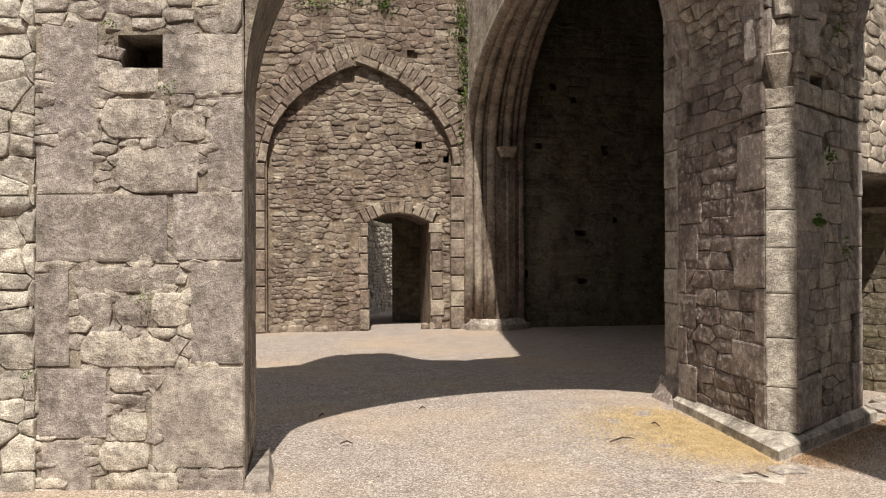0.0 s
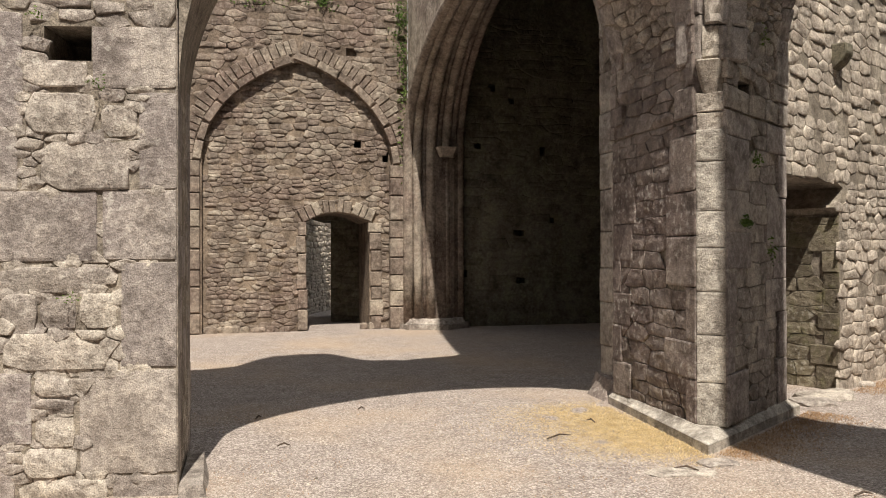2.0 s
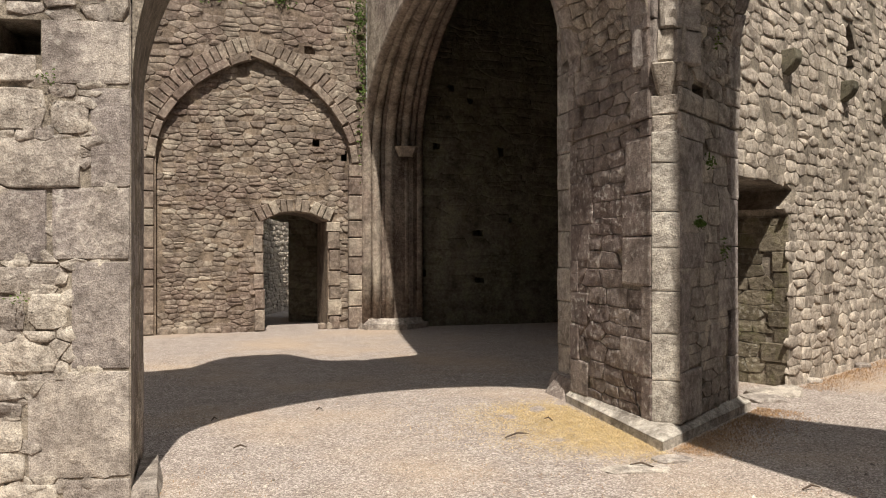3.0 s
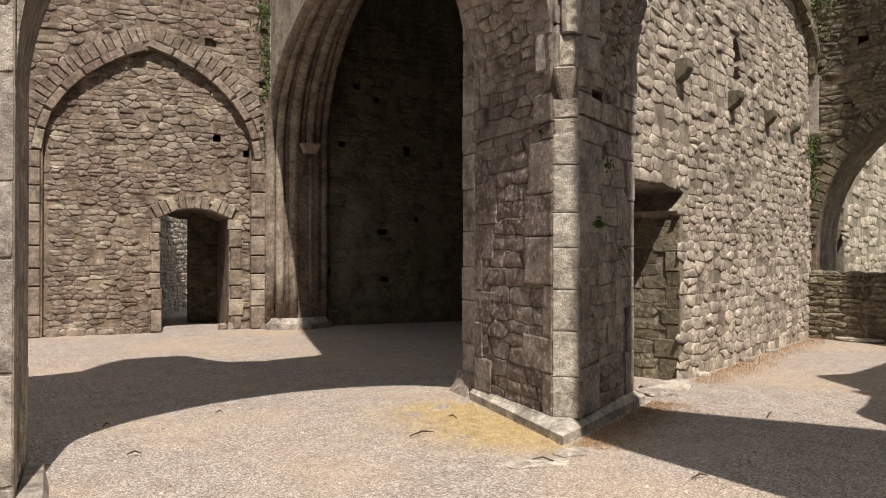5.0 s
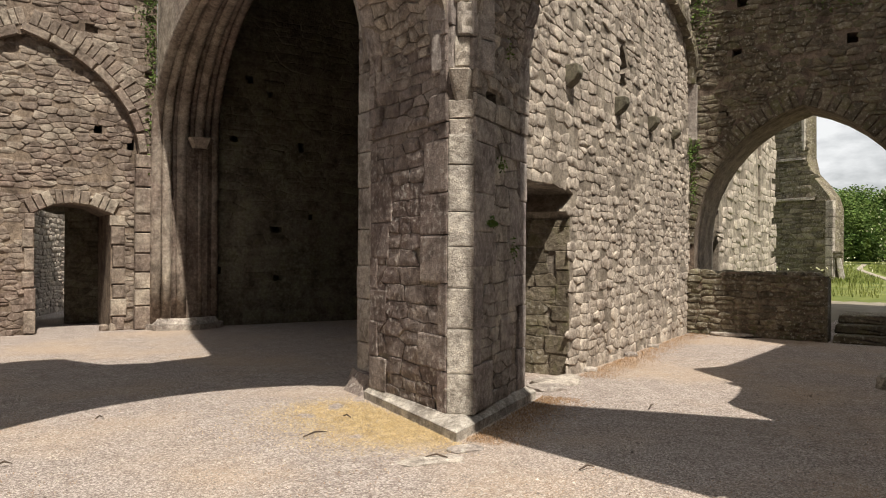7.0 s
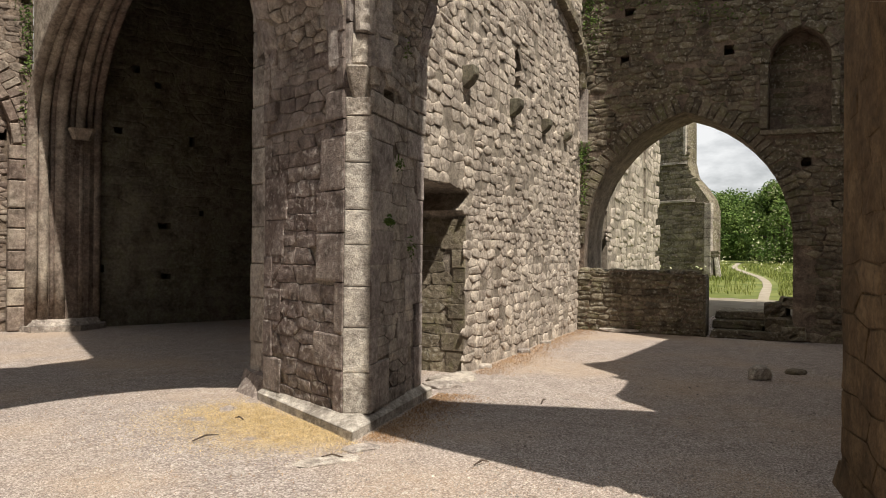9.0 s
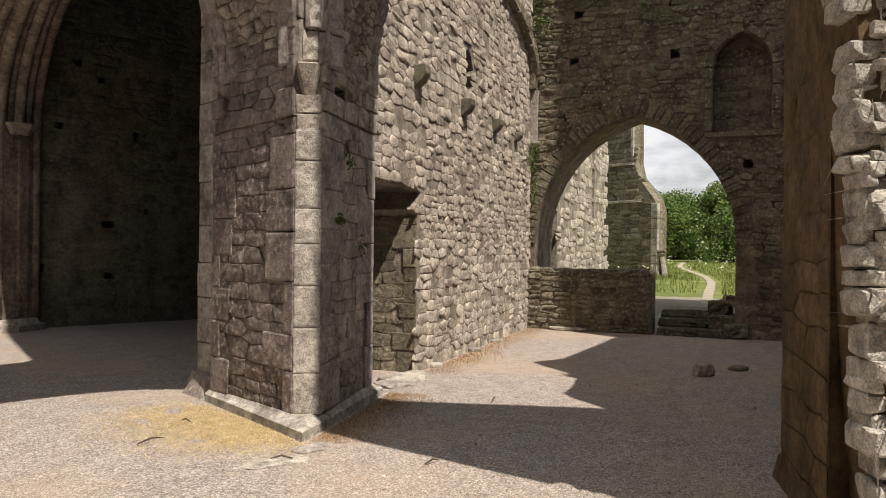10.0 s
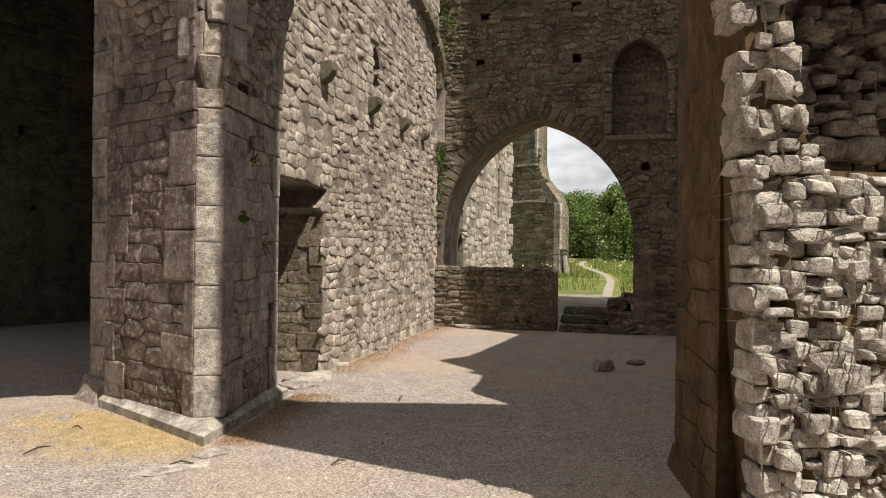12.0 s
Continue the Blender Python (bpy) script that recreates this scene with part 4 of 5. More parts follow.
def build_east_wall():
    rng = random.Random(24)
    arch = [(0.1, -0.3)] + pointed(0.1, 3.68, 1.6, 3.97, 10) + [(3.68, -0.3)]
    pockets = [square(0.61, 3.96, 0.18, 0.14), square(2.63, 5.0, 0.17), square(0.82, 4.99, 0.16), square(3.86, 3.03, 0.16, 0.2), square(4.31, 2.27, 0.16, 0.18), square(0.91, 5.87, 0.2, 0.14), square(2.6, 5.94, 0.18)]
    niche = opening(3.27, 4.22, 3.57, 4.69, 5.27, 6)
    outer = [(-0.3, -0.35), (8.5, -0.35), (8.5, 7.6)] + ragged(8.2, -0.3, 8.0, 0.3, 12, rng)
    wall = structure("wall_east", "shaded dark rubble wall with a pointed arch open to a field", "wall", E, outer, [([arch, niche, *pockets], 0.0, 0.35), ([arch], 0.354, 1.2)], MORTAR_BROWN)
    cells = courses(-0.2, 5.6, 0.0, 7.8, (0.07, 0.16), (0.12, 0.34), rng, loose=0.3)
    grown = [(-0.15, -0.3)] + pointed(-0.15, 3.93, 1.6, 4.25, 10) + [(3.93, -0.3)]
    # facing stones coloured dark to add to the wall's shade
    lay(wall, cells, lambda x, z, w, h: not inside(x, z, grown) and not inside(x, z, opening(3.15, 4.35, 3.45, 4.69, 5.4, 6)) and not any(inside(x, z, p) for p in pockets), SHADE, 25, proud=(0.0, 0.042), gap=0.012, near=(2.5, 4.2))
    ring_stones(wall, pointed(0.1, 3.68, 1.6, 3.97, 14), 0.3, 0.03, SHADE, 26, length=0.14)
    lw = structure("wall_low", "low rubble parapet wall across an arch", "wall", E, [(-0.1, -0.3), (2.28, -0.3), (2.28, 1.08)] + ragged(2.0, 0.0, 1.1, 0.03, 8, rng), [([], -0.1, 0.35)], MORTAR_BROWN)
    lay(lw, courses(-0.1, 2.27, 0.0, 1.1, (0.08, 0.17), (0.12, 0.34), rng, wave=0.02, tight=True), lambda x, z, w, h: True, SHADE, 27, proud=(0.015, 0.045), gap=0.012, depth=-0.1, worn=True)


build_east_wall()

# ---- plain walls that close the place ----


def build_closing_walls():
    bm = bmesh.new()
    back = plane_of((1.4, 15.0), (10.8, 16.2))
    pockets = [square(0.5, 3.6, 0.16), square(0.27, 3.35, 0.1), square(0.3, 2.25, 0.1, 0.14), square(0.24, 1.05, 0.09, 0.14), square(1.85, 3.5, 0.14, 0.2), square(1.35, 1.85, 0.24, 0.12), square(2.05, 2.1, 0.1, 0.14), square(1.38, 0.9, 0.2, 0.12), square(0.8, 4.75, 0.14), square(1.2, 4.5, 0.12), square(3.4, 2.4, 0.14), square(3.2, 1.2, 0.14)]
    # chapel stone coloured dark to paint in its lack of light
    wall = structure("wall_chapel", "dark rubble back wall of the chapel", "wall", back, [(-0.1, -0.3), (9.5, -0.3), (9.5, 9), (-0.1, 9)], [(pockets, 0.0, 0.3), ([], 0.304, 0.7)], DEEP_SHADE)
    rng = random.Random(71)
    lay(wall, courses(0.0, 6.0, 0.0, 6.2, (0.12, 0.24), (0.22, 0.6), rng), lambda x, z, w, h: not any(inside(x, z, k) or inside(x - w / 3, z, k) or inside(x + w / 3, z, k) for k in pockets), DEEP_SHADE, 72, proud=(-0.004, 0.016), gap=0.006, near=(1.5, 1.5), most=200)
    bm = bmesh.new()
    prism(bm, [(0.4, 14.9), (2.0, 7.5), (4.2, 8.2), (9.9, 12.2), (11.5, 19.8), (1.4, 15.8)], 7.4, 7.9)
    tagged(part("ceiling", bm, DEEP_SHADE), "dark stone vault over the chapel", "ceiling", kind="structure")
    # unseen side wall, closes the chapel to daylight
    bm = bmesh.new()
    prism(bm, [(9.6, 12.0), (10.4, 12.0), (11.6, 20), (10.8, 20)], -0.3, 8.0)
    tagged(part("wall_chapel_side", bm, DEEP_SHADE), "dark rubble side wall of the chapel", "wall", kind="structure")
    # unseen ruined south wall beyond the right pier, its top shaped to cast the shadow
    bm = bmesh.new()
    heights = [(4.68, 2.9, 3.0), (4.95, 3.0, 2.3), (5.08, 3.03, 2.35), (5.25, 3.1, 2.8), (5.38, 3.17, 3.5), (5.47, 3.2, 4.3), (5.56, 3.24, 4.55), (5.9, 3.36, 4.75), (6.3, 3.5, 5.1), (6.49, 3.6, 5.5), (6.6, 3.65, 6.3), (6.72, 3.7, 6.9), (6.81, 3.8, 6.8), (7.3, 4.0, 6.5), (7.85, 4.28, 6.5), (8.8, 4.7, 6.7), (9.9, 5.1, 7.1)]
    rows = []
    for x, y, h in heights:
        rows.append([bm.verts.new((x, y, -0.2)), bm.verts.new((x, y, h)), bm.verts.new((x + 0.4, y - 0.8, h)), bm.verts.new((x + 0.4, y - 0.8, -0.2))])
    for r, s in zip(rows, rows[1:]):
        for i in range(4):
            bm.faces.new((r[i], r[(i + 1) % 4], s[(i + 1) % 4], s[i]))
    bm.faces.new(rows[0])
    bm.faces.new(rows[-1][::-1])
    tagged(part("wall_south", bm, MORTAR), "unseen ruined rubble south wall, broken top shaped to cast a shadow", "wall", kind="structure")
    # unseen taller block at its end, added to shade the east wall
    bm = bmesh.new()
    prism(bm, [(9.9, 5.0), (12.4, 4.1), (12.35, 2.8), (9.92, 3.8)], -0.2, 23.0)
    tagged(part("wall_south_tower", bm, MORTAR), "unseen tall block added to shade the east wall", "wall", kind="structure")


build_closing_walls()


def build_far_walls():
    """Unseen plain walls behind the camera, added to hold back sky light."""
    for name, plan, h in (("wall_behind", [(-11, -7.6), (8, -7.6), (8, -6.6), (-11, -6.6)], 11.0), ("wall_far_left", [(-11, -6.6), (-10, -6.6), (-10, 13.0), (-11, 13.0)], 12.0), ("wall_far_right", [(7.0, -6.6), (8.0, -6.6), (7.4, 0.4), (6.4, 0.4)], 11.0)):
        bm = bmesh.new()
        prism(bm, plan, -0.2, h)
        tagged(part(name, bm, MORTAR_BROWN), "unseen plain wall added to hold back sky light", "wall", kind="structure")


build_far_walls()

# ---- details of the north wall ----


def corbel(s, z, w, h, out):
    """A rough stone bracket: squared top, undercut below."""
    bm = bmesh.new()
    prof = [(0.1, z - h / 2), (0.1, z + h / 2), (-out, z + h / 2), (-out * 1.05, z + h * 0.1), (-out * 0.7, z - h * 0.25), (-0.02, z - h / 2)]
    a = [bm.verts.new((s - w / 2, y, q)) for y, q in prof]
    b = [bm.verts.new((s + w / 2, y, q)) for y, q in prof]
    bm.faces.new(a)
    bm.faces.new(b[::-1])
    for i in range(len(prof)):
        j = (i + 1) % len(prof)
        bm.faces.new((a[i], b[i], b[j], a[j]))
    bmesh.ops.bevel(bm, geom=list(bm.edges), offset=0.012, segments=1, affect="EDGES")
    # mossy stone, darkened to paint in the corbel's unlit side
    ob = part("corbel", bm, DEEP_SHADE)
    ob.matrix_basis = N
    return tagged(ob, "mossy projecting stone corbel coloured dark for its shaded side", "corbel", "corbels on the rubble wall")


for s, z, w, h, out in ((-0.1, 3.52, 0.18, 0.26, 0.15), (1.66, 3.46, 0.18, 0.24, 0.15), (3.22, 3.44, 0.18, 0.22, 0.13), (4.58, 3.46, 0.18, 0.16, 0.12)):
    corbel(s, z, w, h, out)


def build_corner_shaft():
    bm = bmesh.new()
    prism(bm, [(5.62, -0.14), (5.95, -0.14), (5.95, 0.1), (5.62, 0.1)], 3.5, 4.5)
    prism(bm, [(5.7, -0.02), (5.92, -0.02), (5.92, 0.1), (5.7, 0.1)], 3.25, 3.496, [(5.62, -0.14), (5.95, -0.14), (5.95, 0.1), (5.62, 0.1)])
    shaft = part("wall_shaft", bm, GREY)
    shaft.matrix_basis = N
    tagged(shaft, "grey stone wall shaft on a corbel at a corner", "shaft", kind="structure")
    path = [(5.75, 4.5), (5.72, 4.9), (5.55, 5.25), (5.2, 5.5), (4.75, 5.66), (4.2, 5.8), (3.4, 6.0), (2.4, 6.3)]
    ring_stones(shaft, path, 0.22, 0.14, SHADE, 51, length=0.35, name="rib_stone")


build_corner_shaft()

# ---- details of the east arch ----


def build_east_details():
    rng = random.Random(81)
    # niche: stone frame, blocked with rubble
    frame_ob = tagged(obj("window_blocked", [(0, 0, 0)], [], SHADE), "blocked pointed window with a dressed stone frame", "window", kind="structure")
    frame_ob.matrix_basis = E
    for x in (3.2, 4.29):
        z = 3.57
        while z < 4.68:
            h = min(rng.uniform(0.3, 0.5), 4.69 - z)
            block(frame_ob, pose(x, 0, z + h / 2), 0.13, 0.06, h, SHADE, "jamb_stone", rng=rng)
            z += h
    ring_stones(frame_ob, pointed(3.27, 4.22, 4.69, 5.27, 6), 0.14, 0.06, SHADE, 82, length=0.3)
    block(frame_ob, pose(3.75, -0.01, 3.52), 1.25, 0.07, 0.09, SHADE, "window_sill", rng=rng)
    cells = courses(3.25, 4.25, 3.58, 5.25, (0.12, 0.22), (0.25, 0.5), rng)
    lay(frame_ob, cells, lambda x, z, w, h: inside(x, z, opening(3.3, 4.2, 3.57, 4.69, 5.24, 6)), SHADE, 83, proud=(0.01, 0.02), depth=0.36)
    # steps and rough stones in the gap beside the low wall
    for s, y, z, w, d, h, name in ((2.98, 0.1, 0.07, 1.2, 0.5, 0.14, "step"), (2.95, 0.35, 0.22, 1.15, 0.5, 0.15, "step"), (2.95, 0.62, 0.37, 1.1, 0.6, 0.14, "step")):
        bm = bmesh.new()
        slab(bm, [(s - w / 2, z - h / 2), (s + w / 2, z - h / 2), (s + w / 2 - 0.02, z + h / 2), (s - w / 2 + 0.03, z + h / 2)], [], y - d / 2, y + d / 2 + 0.3)
        bmesh.ops.bevel(bm, geom=list(bm.edges), offset=0.02, segments=1, affect="EDGES")
        ob = part(name, bm, SHADE)
        ob.matrix_basis = E
        tagged(ob, "worn dark stone step in an arch", "step", "steps in the arch")
    heap = tagged(obj("stone_heap", [(0, 0, 0)], [], SHADE), "broken rubble stump at the foot of an arch", "rubble")
    heap.matrix_basis = E
    for s, y, z, w, h in ((3.5, 0.1, 0.2, 0.5, 0.4), (3.42, 0.25, 0.5, 0.4, 0.28), (3.62, 0.3, 0.62, 0.3, 0.2), (3.3, 0.2, 0.15, 0.3, 0.3), (3.7, 0.0, 0.12, 0.4, 0.25)):
        block(heap, pose(s, y + 0.1, z, rng.uniform(-8, 8), rng.uniform(-8, 8), rng.uniform(-12, 12)), w, 0.24, h, SHADE, "stone", "rubble", rng)
    # uneven capping stones and a pale end quoin on the low wall
    s = 0.0
    while s < 2.2:
        w = rng.uniform(0.16, 0.34)
        ob = rock((0, 0, 0), (w, 0.4, rng.uniform(0.08, 0.15)), 90 + int(s * 10), SHADE, "capping_stone")
        ob.matrix_basis = E @ pose(s + w / 2, 0.1, 1.1, rng.uniform(-4, 4), rng.uniform(-4, 4), 0)
        tagged(ob, "rough capping stone on a low rubble wall", "stone", "capping stones")
        s += w
    bm = bmesh.new()
    slab(bm, [(2.262, 0.0), (2.31, 0.0), (2.31, 1.05), (2.262, 1.05)], [], -0.135, 0.3)
    q = part("end_stone", bm, SHADE)
    q.matrix_basis = E
    tagged(q, "pale dressed end stone of a low wall", "stone")
    ob = rock((9.84, 10.42, 0.02), (0.75, 0.28, 0.07), 97, GREY, "stone_slab")
    ob.matrix_basis = pose(9.84, 10.42, 0.03, 0, 0, -57)
    tagged(ob, "flat pale stone slab on the gravel by a low wall", "stone")


def rock(where, size, seed, material, name="rock"):
    """A loose broken stone."""
    bm = bmesh.new()
    bmesh.ops.create_icosphere(bm, subdivisions=2, radius=0.5)
    for v in bm.verts:
        k = 1 + 0.28 * noise.noise(v.co * 2.3 + Vector((seed * 1.7, seed, 0)))
        v.co = Vector((max(-0.42, min(0.42, v.co.x * k)) * size[0] * 1.15, max(-0.42, min(0.42, v.co.y * k)) * size[1] * 1.15, max(-0.36, min(0.36, v.co.z * k)) * size[2] * 1.3))
    ob = part(name, bm, material)
    ob.matrix_basis = pose(*where)
    return ob


build_east_details()
tagged(rock((7.75, 5.85, 0.07), (0.3, 0.22, 0.2), 3, WHITE), "pale angular rock lying on shaded gravel", "rock")
tagged(rock((8.5, 5.9, 0.02), (0.26, 0.2, 0.08), 4, SHADE), "dark flat rock lying on shaded gravel", "rock")
for i, (x, y, w, d, h) in enumerate(((4.45, 7.4, 0.6, 0.4, 0.1), (4.2, 7.15, 0.45, 0.35, 0.08), (4.7, 7.55, 0.3, 0.24, 0.1), (5.3, 8.0, 0.2, 0.14, 0.09), (6.6, 8.95, 0.24, 0.14, 0.1), (7.5, 9.6, 0.2, 0.15, 0.09), (2.0, 5.0, 0.5, 0.22, 0.03), (2.35, 5.2, 0.3, 0.2, 0.03))):
    tagged(rock((x, y, h * 0.1), (w, d, h), 20 + i, GREY), "low worn pale stone bedded in gravel", "rock", "bedded stones")
rng_w = random.Random(5)
for i in range(12):
    s = 2.9 + i * 0.28 + rng_w.uniform(-0.1, 0.1)
    if 4.5 < s < 5.7:
        continue
    q = W @ Vector((s, 0.12, 0.04))
    tagged(rock(tuple(q), (rng_w.uniform(0.14, 0.32), 0.18, rng_w.uniform(0.1, 0.22)), 40 + i, BROWN), "rough brown footing stone at a wall's base", "rock", "footing stones")

# ---- beyond the small door ----


def build_door_passage():
    wall = plane_of(tuple((W @ Vector((4.0, 1.5, 0)))[:2]), tuple((W @ Vector((6.25, 6.5, 0)))[:2]))
    rng = random.Random(91)
    yard = structure("wall_yard", "sunlit grey rubble yard wall beyond a door", "wall", wall, [(0, -0.3), (5.48, -0.3), (5.48, 2.1), (2, 2.4), (0, 2.6)], [([], 0.0, 0.4)], MORTAR)
    lay(yard, courses(0.0, 5.45, 0.0, 2.2, (0.08, 0.16), (0.12, 0.3), rng), lambda x, z, w, h: True, BEIGE, 92)
    # passage stones: the dimness beyond the door is painted into their colour
    bm = bmesh.new()
    prism(bm, [tuple((W @ Vector((s, y, 0)))[:2]) for s, y in ((5.32, 1.9), (6.6, 1.5), (6.6, 3.4), (5.5, 3.4))], -0.1, 3.2)
    passage = tagged(part("wall_passage", bm, DEEP_SHADE), "dark rubble passage wall beyond a door", "wall", kind="structure")
    a, b = (tuple((W @ Vector((s, y, 0)))[:2]) for s, y in ((5.32, 1.9), (6.0, 1.69)))
    lay(passage, courses(0.0, 0.7, 0.0, 2.1, (0.1, 0.2), (0.12, 0.3), rng, tight=True), lambda *c: True, DEEP_SHADE, 94, at=plane_of(a, b))
    bm = bmesh.new()
    prism(bm, [tuple((W @ Vector((s, y, 0)))[:2]) for s, y in ((4.9, 1.52), (6.6, 1.52), (6.6, 3.2), (5.3, 3.2))], 2.15, 2.5)
    tagged(part("ceiling_passage", bm, DEEP_SHADE), "dark stone lintel slab over a passage", "ceiling", kind="structure")
    spots = [W @ Vector((rng.gauss(4.75, 0.35), 5.6 + rng.uniform(-0.4, 0.4), rng.gauss(2.2, 0.35))) for _ in range(900)]
    tagged(leaves("bush", spots, 0.06, LEAF, 93), "dark green bush behind a yard wall", "bush")


build_door_passage()

# ---- outside: the ruined nave wall, its buttress, trees and the field ----


def build_nave_ruin():
    rng = random.Random(101)
    m = plane_of((13.0, 13.95), (21.57, 20.2))
    holes = [square(4.5, 4.5, 0.5, 0.8), square(4.5, 3.5, 0.45, 0.9), square(4.55, 2.7, 0.35, 0.5), square(-1.2, 1.3, 0.6, 2.2)]
    outer = [(-3.5, -0.3), (6.9, -0.3), (6.9, 8.5)] + ragged(6.6, -3.5, 8.6, 0.4, 12, rng)
    wall = structure("wall_nave", "sunlit pinkish rubble nave wall with lancet openings", "wall", m, outer, [(holes, 0.0, 0.9)], MORTAR)
    lay(wall, courses(-3.4, 6.9, 0.4, 8.3, (0.16, 0.3), (0.3, 0.7), rng), lambda x, z, w, h: not any(abs(x - (k[0][0] + k[2][0]) / 2) < 0.45 and abs(z - (k[0][1] + k[2][1]) / 2) < (k[2][1] - k[0][1]) / 2 + 0.08 for k in holes), BEIGE, 102, proud=(-0.01, 0.035), near=(4, 3), most=250)
    b = plane_of((21.5, 20.95), (21.6, 18.3))
    # the buttress's shade is partly in its stone colour
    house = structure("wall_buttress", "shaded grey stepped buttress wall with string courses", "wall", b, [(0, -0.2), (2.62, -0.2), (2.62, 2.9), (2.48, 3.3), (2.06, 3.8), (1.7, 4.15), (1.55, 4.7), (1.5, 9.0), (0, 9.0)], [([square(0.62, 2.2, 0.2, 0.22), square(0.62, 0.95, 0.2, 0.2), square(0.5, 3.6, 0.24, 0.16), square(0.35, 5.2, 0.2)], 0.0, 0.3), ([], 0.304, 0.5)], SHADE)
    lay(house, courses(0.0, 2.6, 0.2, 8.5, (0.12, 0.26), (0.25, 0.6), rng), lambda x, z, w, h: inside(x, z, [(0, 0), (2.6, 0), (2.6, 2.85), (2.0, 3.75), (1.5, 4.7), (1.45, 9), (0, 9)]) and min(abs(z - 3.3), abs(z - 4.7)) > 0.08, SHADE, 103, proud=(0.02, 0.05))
    for z, w in ((3.3, 2.0), (4.7, 1.6)):
        block(house, pose(w / 2 - 0.05, 0, z), w, 0.12, 0.1, GREY, "string_course", rng=rng)
    z = 0.3
    while z < 2.9:
        h = rng.uniform(0.25, 0.4)
        block(house, pose(2.5, 0, z + h / 2), 0.3, 0.06, h, GREY, rng=rng)
        z += h
    block(house, pose(1.48, 0, 6.6), 0.1, 0.1, 3.4, WHITE, rng=rng)
    bm = bmesh.new()
    prism(bm, [(21.75, 18.15), (21.9, 18.0), (22.2, 18.25), (22.0, 18.45)], 0.2, 1.45, [(21.65, 18.28), (21.7, 18.2), (21.9, 18.33), (21.8, 18.45)])
    tagged(part("leaning_slab", bm, WHITE), "pale stone slab leaning on a ruined buttress", "stone")


build_nave_ruin()


def build_tree(x, y, z, height, width, seed, label, blossom=0.0):
    rng = random.Random(seed)
    root = new("tree")
    root.matrix_basis = pose(x, y, z)
    v, f = tube([(0, 0, -0.2), (0.05, 0, height * 0.2), (0.1, 0.05, height * 0.45), (0.05, 0.1, height * 0.7)], [0.22, 0.17, 0.12, 0.05])
    obj("trunk", v, f, BARK, root)
    clumps = []
    for i in range(34):
        a, k = rng.uniform(0, 6.28), rng.uniform(0.0, 1.0)
        r = width * 0.5 * math.sin(math.pi * min(0.95, 0.2 + 0.75 * k)) * rng.uniform(0.5, 1.0)
        clumps.append(Vector((math.cos(a) * r, math.sin(a) * r, height * (0.03 + 0.9 * k))))
    for c in clumps[:9]:
        v, f = tube([(0.05, 0.05, height * 0.3), tuple(c * 0.6 + Vector((0, 0, height * 0.1))), tuple(c)], [0.07, 0.04, 0.015], 5)
        obj("limb", v, f, BARK, root)
    spots, flowers = [], []
    for c in clumps:
        s = width * rng.uniform(0.09, 0.17)
        for _ in range(360):
            q = Vector((rng.gauss(0, 1), rng.gauss(0, 1), rng.gauss(0, 0.8)))
            q = q.normalized() * s * rng.uniform(0.55, 1.25)
            (flowers if rng.random() < blossom and q.z > -0.1 * s else spots).append(c + q)
    leaves("crown", spots, 0.1, LEAF, seed, root)
    if flowers:
        leaves("blossom", flowers, 0.07, BLOSSOM, seed + 1, root, "cream flower heads")
    tagged(root, label, "tree", "trees beyond the field")


build_tree(39.5, 34.0, 0.9, 4.2, 5.0, 111, "dark green leafy tree beyond a field")
build_tree(41.0, 31.2, 0.9, 3.9, 4.6, 112, "rounded green tree beyond a field")
build_tree(37.2, 26.8, 0.9, 4.3, 4.6, 113, "green elder tree with cream blossom", 0.16)
build_tree(37.6, 24.4, 0.9, 3.6, 4.0, 114, "green elder bush with cream blossom", 0.1)
build_tree(47.0, 38.0, 1.0, 4.6, 6.0, 115, "dark green leafy tree beyond a field")


def build_field():
    rng = random.Random(121)
    spots = []
    while len(spots) < 30000:
        r, a = rng.uniform(17.5, 44) , radians(rng.uniform(40, 64))
        x, y = math.sin(a) * r, math.cos(a) * r
        # the worn path keeps clear
        centre = 53.7 + 0.5 * math.sin(r * 0.3) - (r - 16) * 0.09
        if abs(math.degrees(a) - centre) < 17 / r:
            continue
        if (math.degrees(a) < centre and r < 26 and rng.random() < 0.75) or r < 20:
            continue
        spots.append((x, y, ground_height(x, y)))
    blades("grass", spots, GRASS, 122, height=(0.06, 0.2), width=0.009, label="long rough green field grass", category="grass")
    heads = [(x, y, z + 0.38) for x, y, z in spots[::40] if x * x + y * y > 600]
    tagged(leaves("flower_heads", [Vector(q) for q in heads], 0.05, BLOSSOM, 123), "white wild flower heads in the field", "flowers", kind="stuff")
    verts, faces, prev = [], [], None
    for i in range(40):
        r = 15.8 + i * 0.75
        centre = radians(53.7 + 0.5 * math.sin(r * 0.3) - (r - 16) * 0.09)
        w = 0.12
        c = Vector((math.sin(centre) * r, math.cos(centre) * r))
        side = Vector((math.cos(centre), -math.sin(centre)))
        for s in (-w, w):
            q = c + side * (s * (1 + 0.2 * noise.noise((r, s, 0))))
            verts.append((q.x, q.y, ground_height(q.x, q.y) + 0.02))
        if i:
            faces.append((2 * i - 2, 2 * i - 1, 2 * i + 1, 2 * i))
    tagged(obj("path", verts, faces, PATH), "worn pale earth path across a field", "path", kind="structure")


build_field()

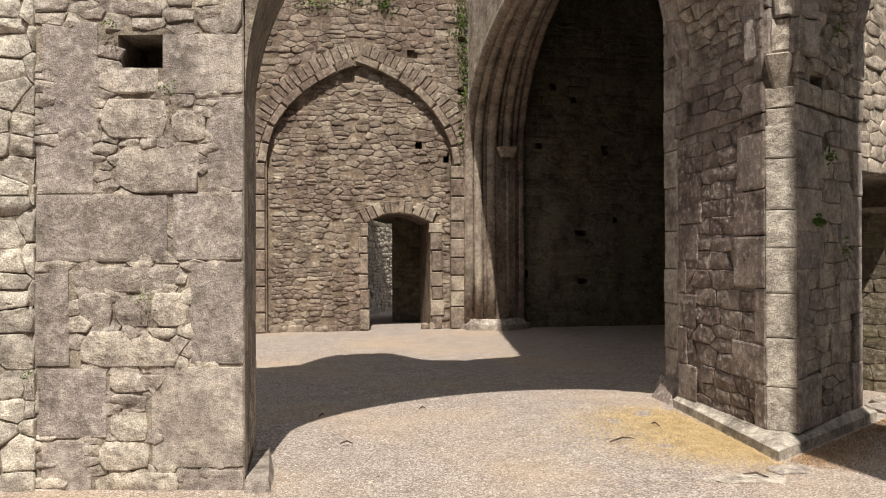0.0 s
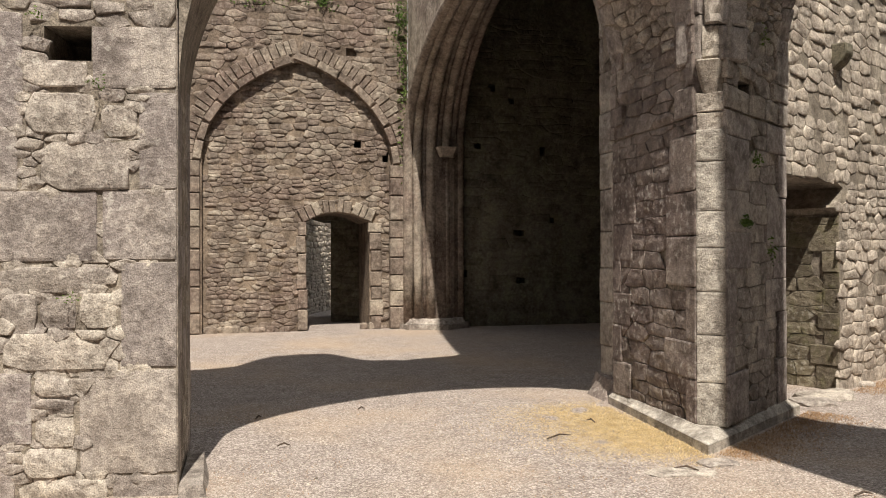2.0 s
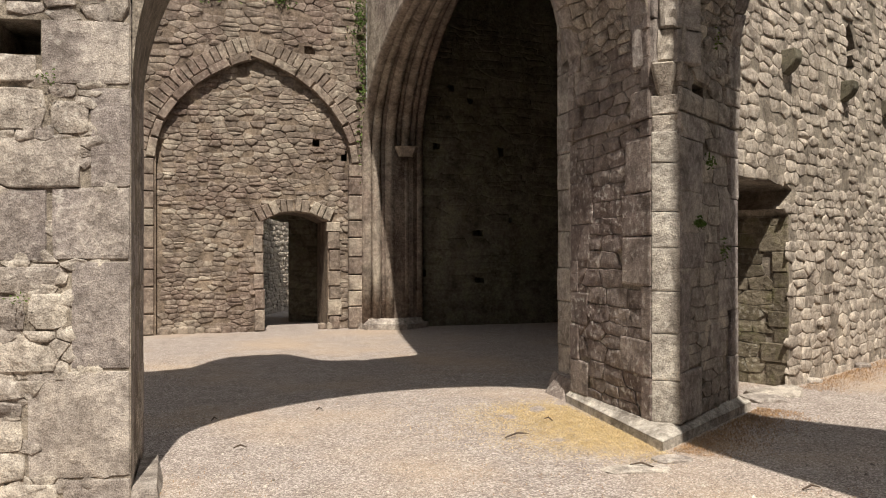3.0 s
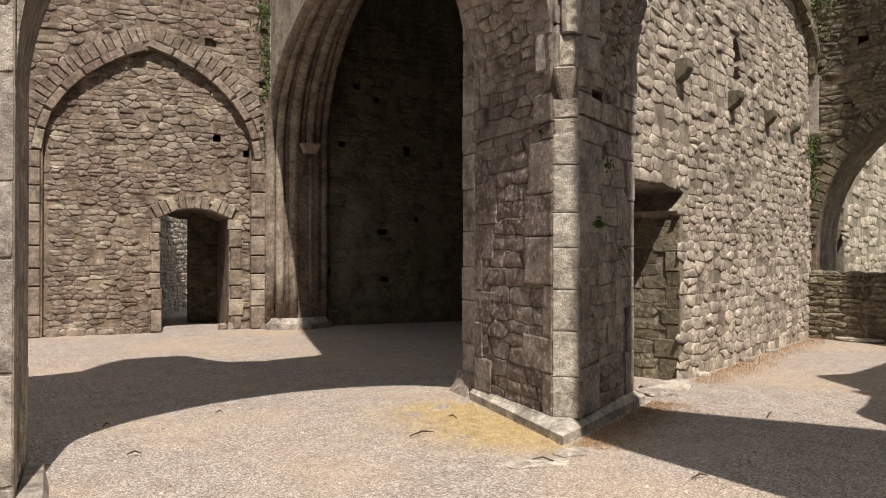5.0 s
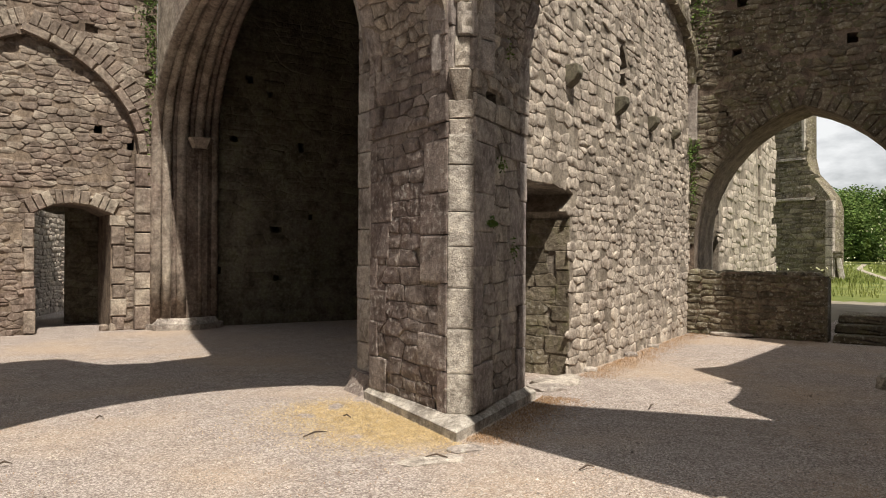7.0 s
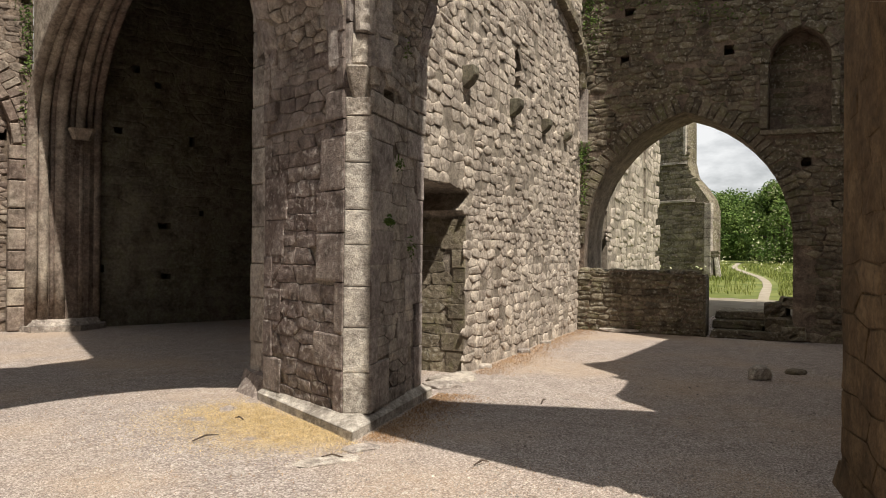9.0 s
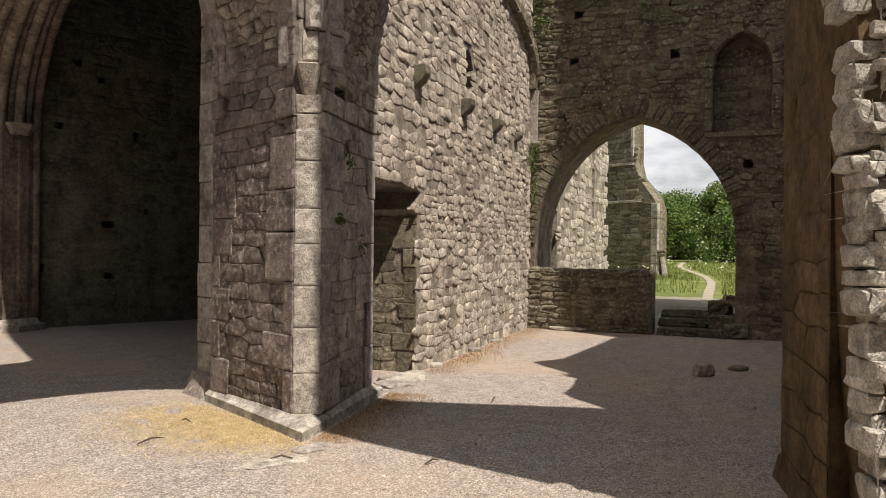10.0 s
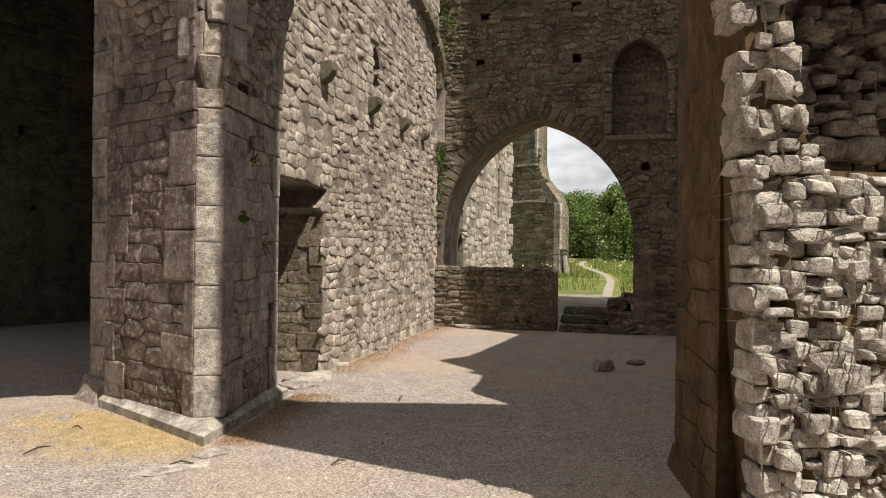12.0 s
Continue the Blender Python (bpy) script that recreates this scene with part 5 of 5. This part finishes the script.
# ---- plants on the walls, straw, twigs and loose gravel ----
for i, (s, z, sx, sz, n) in enumerate(((6.5, 5.9, 0.12, 0.4, 420), (6.52, 4.9, 0.06, 0.35, 160), (6.5, 3.7, 0.05, 0.4, 90), (5.0, 6.2, 0.12, 0.1, 130), (3.6, 6.15, 0.2, 0.08, 90), (4.3, 6.3, 0.3, 0.1, 110))):
    tuft(W @ pose(s, 0, z), (sx, sz), n, 0.03, 130 + i, "green creeper hanging on a brown rubble wall")
for i, (s, z, sx, sz, n) in enumerate(((0.15, 6.0, 0.15, 0.4, 420), (0.1, 3.3, 0.06, 0.25, 130), (0.1, 2.6, 0.05, 0.2, 60), (1.2, 6.2, 0.4, 0.15, 220), (2.4, 5.7, 0.4, 0.15, 130))):
    tuft(E @ pose(s, 0, z), (sx, sz), n, 0.03, 140 + i, "green creeper hanging on a shaded rubble wall")
C_RIGHT = plane_of((2.66, 5.74), (3.68, 6.72))
for i, (s, z, sx, sz, n) in enumerate(((0.3, 1.72, 0.05, 0.025, 90), (0.55, 2.25, 0.04, 0.025, 50), (0.9, 1.5, 0.02, 0.06, 40), (0.75, 3.3, 0.05, 0.05, 40))):
    tuft(C_RIGHT @ pose(s, 0, z), (sx, sz), n, 0.016, 150 + i, "small green fern in a pier joint")
for i, (s, z, n) in enumerate(((5.93, 2.93, 26), (6.3, 2.52, 30), (6.13, 1.22, 20), (5.42, 0.75, 18))):
    tuft(L_FACE @ pose(s, 0, z), (0.03, 0.018), n, 0.011, 160 + i, "tiny green fern in a joint of a pier")
tuft(N @ pose(5.6, 0, 3.3), (0.06, 0.12), 70, 0.03, 171, "green creeper at a wall corner")
tuft(N @ pose(1.0, 0, 4.9), (0.08, 0.05), 40, 0.02, 172, "green wall plant growing from a stone joint")


def build_straw():
    rng = random.Random(181)
    spots = []
    a, b = Vector((2.15, 7.1)), Vector((2.42, 5.5))
    for _ in range(26000):
        f = rng.random()
        q = a.lerp(b, f) + Vector((-abs(rng.gauss(0, 0.5)) - 0.01, rng.gauss(0, 0.22)))
        if noise.noise((q.x * 3, q.y * 3, 4)) > -0.4:
            spots.append((q.x, q.y, 0.0))
    blades("straw", spots, STRAW, 182, height=(0.006, 0.02), width=0.0016, lean=7.0, label="dry yellow straw on gravel round a pier", category="straw")
    spots = []
    for _ in range(5000):
        f = rng.random()
        q = Vector((2.45, 5.42)).lerp(Vector((3.95, 6.8)), f) + Vector((0.69, -0.72)) * abs(rng.gauss(0, 0.22))
        spots.append((q.x, q.y, 0.004))
    for _ in range(9000):
        r, a = 3.5 + 8.5 * rng.random() ** 1.3, radians(rng.uniform(-20, 62))
        x, y = math.sin(a) * r, math.cos(a) * r
        if noise.noise((x * 0.9, y * 0.9, 2.0)) > 0.05:
            spots.append((x, y, ground_height(x, y) + 0.004))
    blades("plant_litter", spots, DRY, 184, height=(0.004, 0.014), width=0.002, lean=7.0, label="dry brown plant litter scattered on gravel", category="litter")
    spots = []
    for _ in range(4200):
        f = rng.random()
        q = Vector((4.9, 7.7)).lerp(Vector((9.5, 11.1)), f)
        q += Vector((0.58, -0.81)) * abs(rng.gauss(0, 0.22))
        spots.append((q.x, q.y, 0.0))
    blades("straw", spots, DRY, 183, height=(0.008, 0.035), width=0.0025, lean=4.0, label="dry straw along the foot of a wall", category="straw")


build_straw()


def build_twigs():
    rng = random.Random(191)
    for i, (x, y, l, a) in enumerate(((1.4, 5.98, 0.24, 25), (-0.75, 5.9, 0.1, 5), (-1.1, 6.9, 0.08, 60), (1.8, 6.5, 0.1, 120), (2.05, 5.02, 0.16, 150), (-0.2, 7.2, 0.07, 30), (4.6, 5.9, 0.2, 40), (2.9, 4.4, 0.14, 10))):
        d = Vector((math.cos(radians(a)), math.sin(radians(a)), 0))
        p = Vector((x, y, 0.018))
        v, f = tube([tuple(p - d * l / 2), tuple(p + Vector((0, 0, 0.02))), tuple(p + d * l / 2)], [0.006, 0.008, 0.003], 5)
        tagged(obj("twig", v, f, TWIG), "dry brown twig lying on gravel", "twig", "twigs on the gravel")


build_twigs()


def build_pebbles():
    rng = random.Random(201)
    verts, faces = [], []
    octa = ((0, 1, 4), (1, 2, 4), (2, 3, 4), (3, 0, 4))
    for _ in range(26000):
        r, a = 3.4 + 7.0 * rng.random() ** 1.6, radians(rng.uniform(-24, 66))
        x, y = math.sin(a) * r, math.cos(a) * r
        s = rng.uniform(0.004, 0.011) * (1.6 if rng.random() < 0.06 else 1)
        t, z, n = rng.uniform(0, 6.28), ground_height(x, y), len(verts)
        for k in range(4):
            verts.append((x + math.cos(t + k * 1.57) * s * rng.uniform(0.7, 1.3), y + math.sin(t + k * 1.57) * s * rng.uniform(0.7, 1.3), z))
        verts.append((x + rng.uniform(-s, s) * 0.3, y, z + s * rng.uniform(0.5, 1.0)))
        faces += [tuple(n + i for i in g) for g in octa]
    tagged(obj("gravel", verts, faces, GREY), "loose grey and pinkish gravel stones", "gravel", kind="stuff")


build_pebbles()
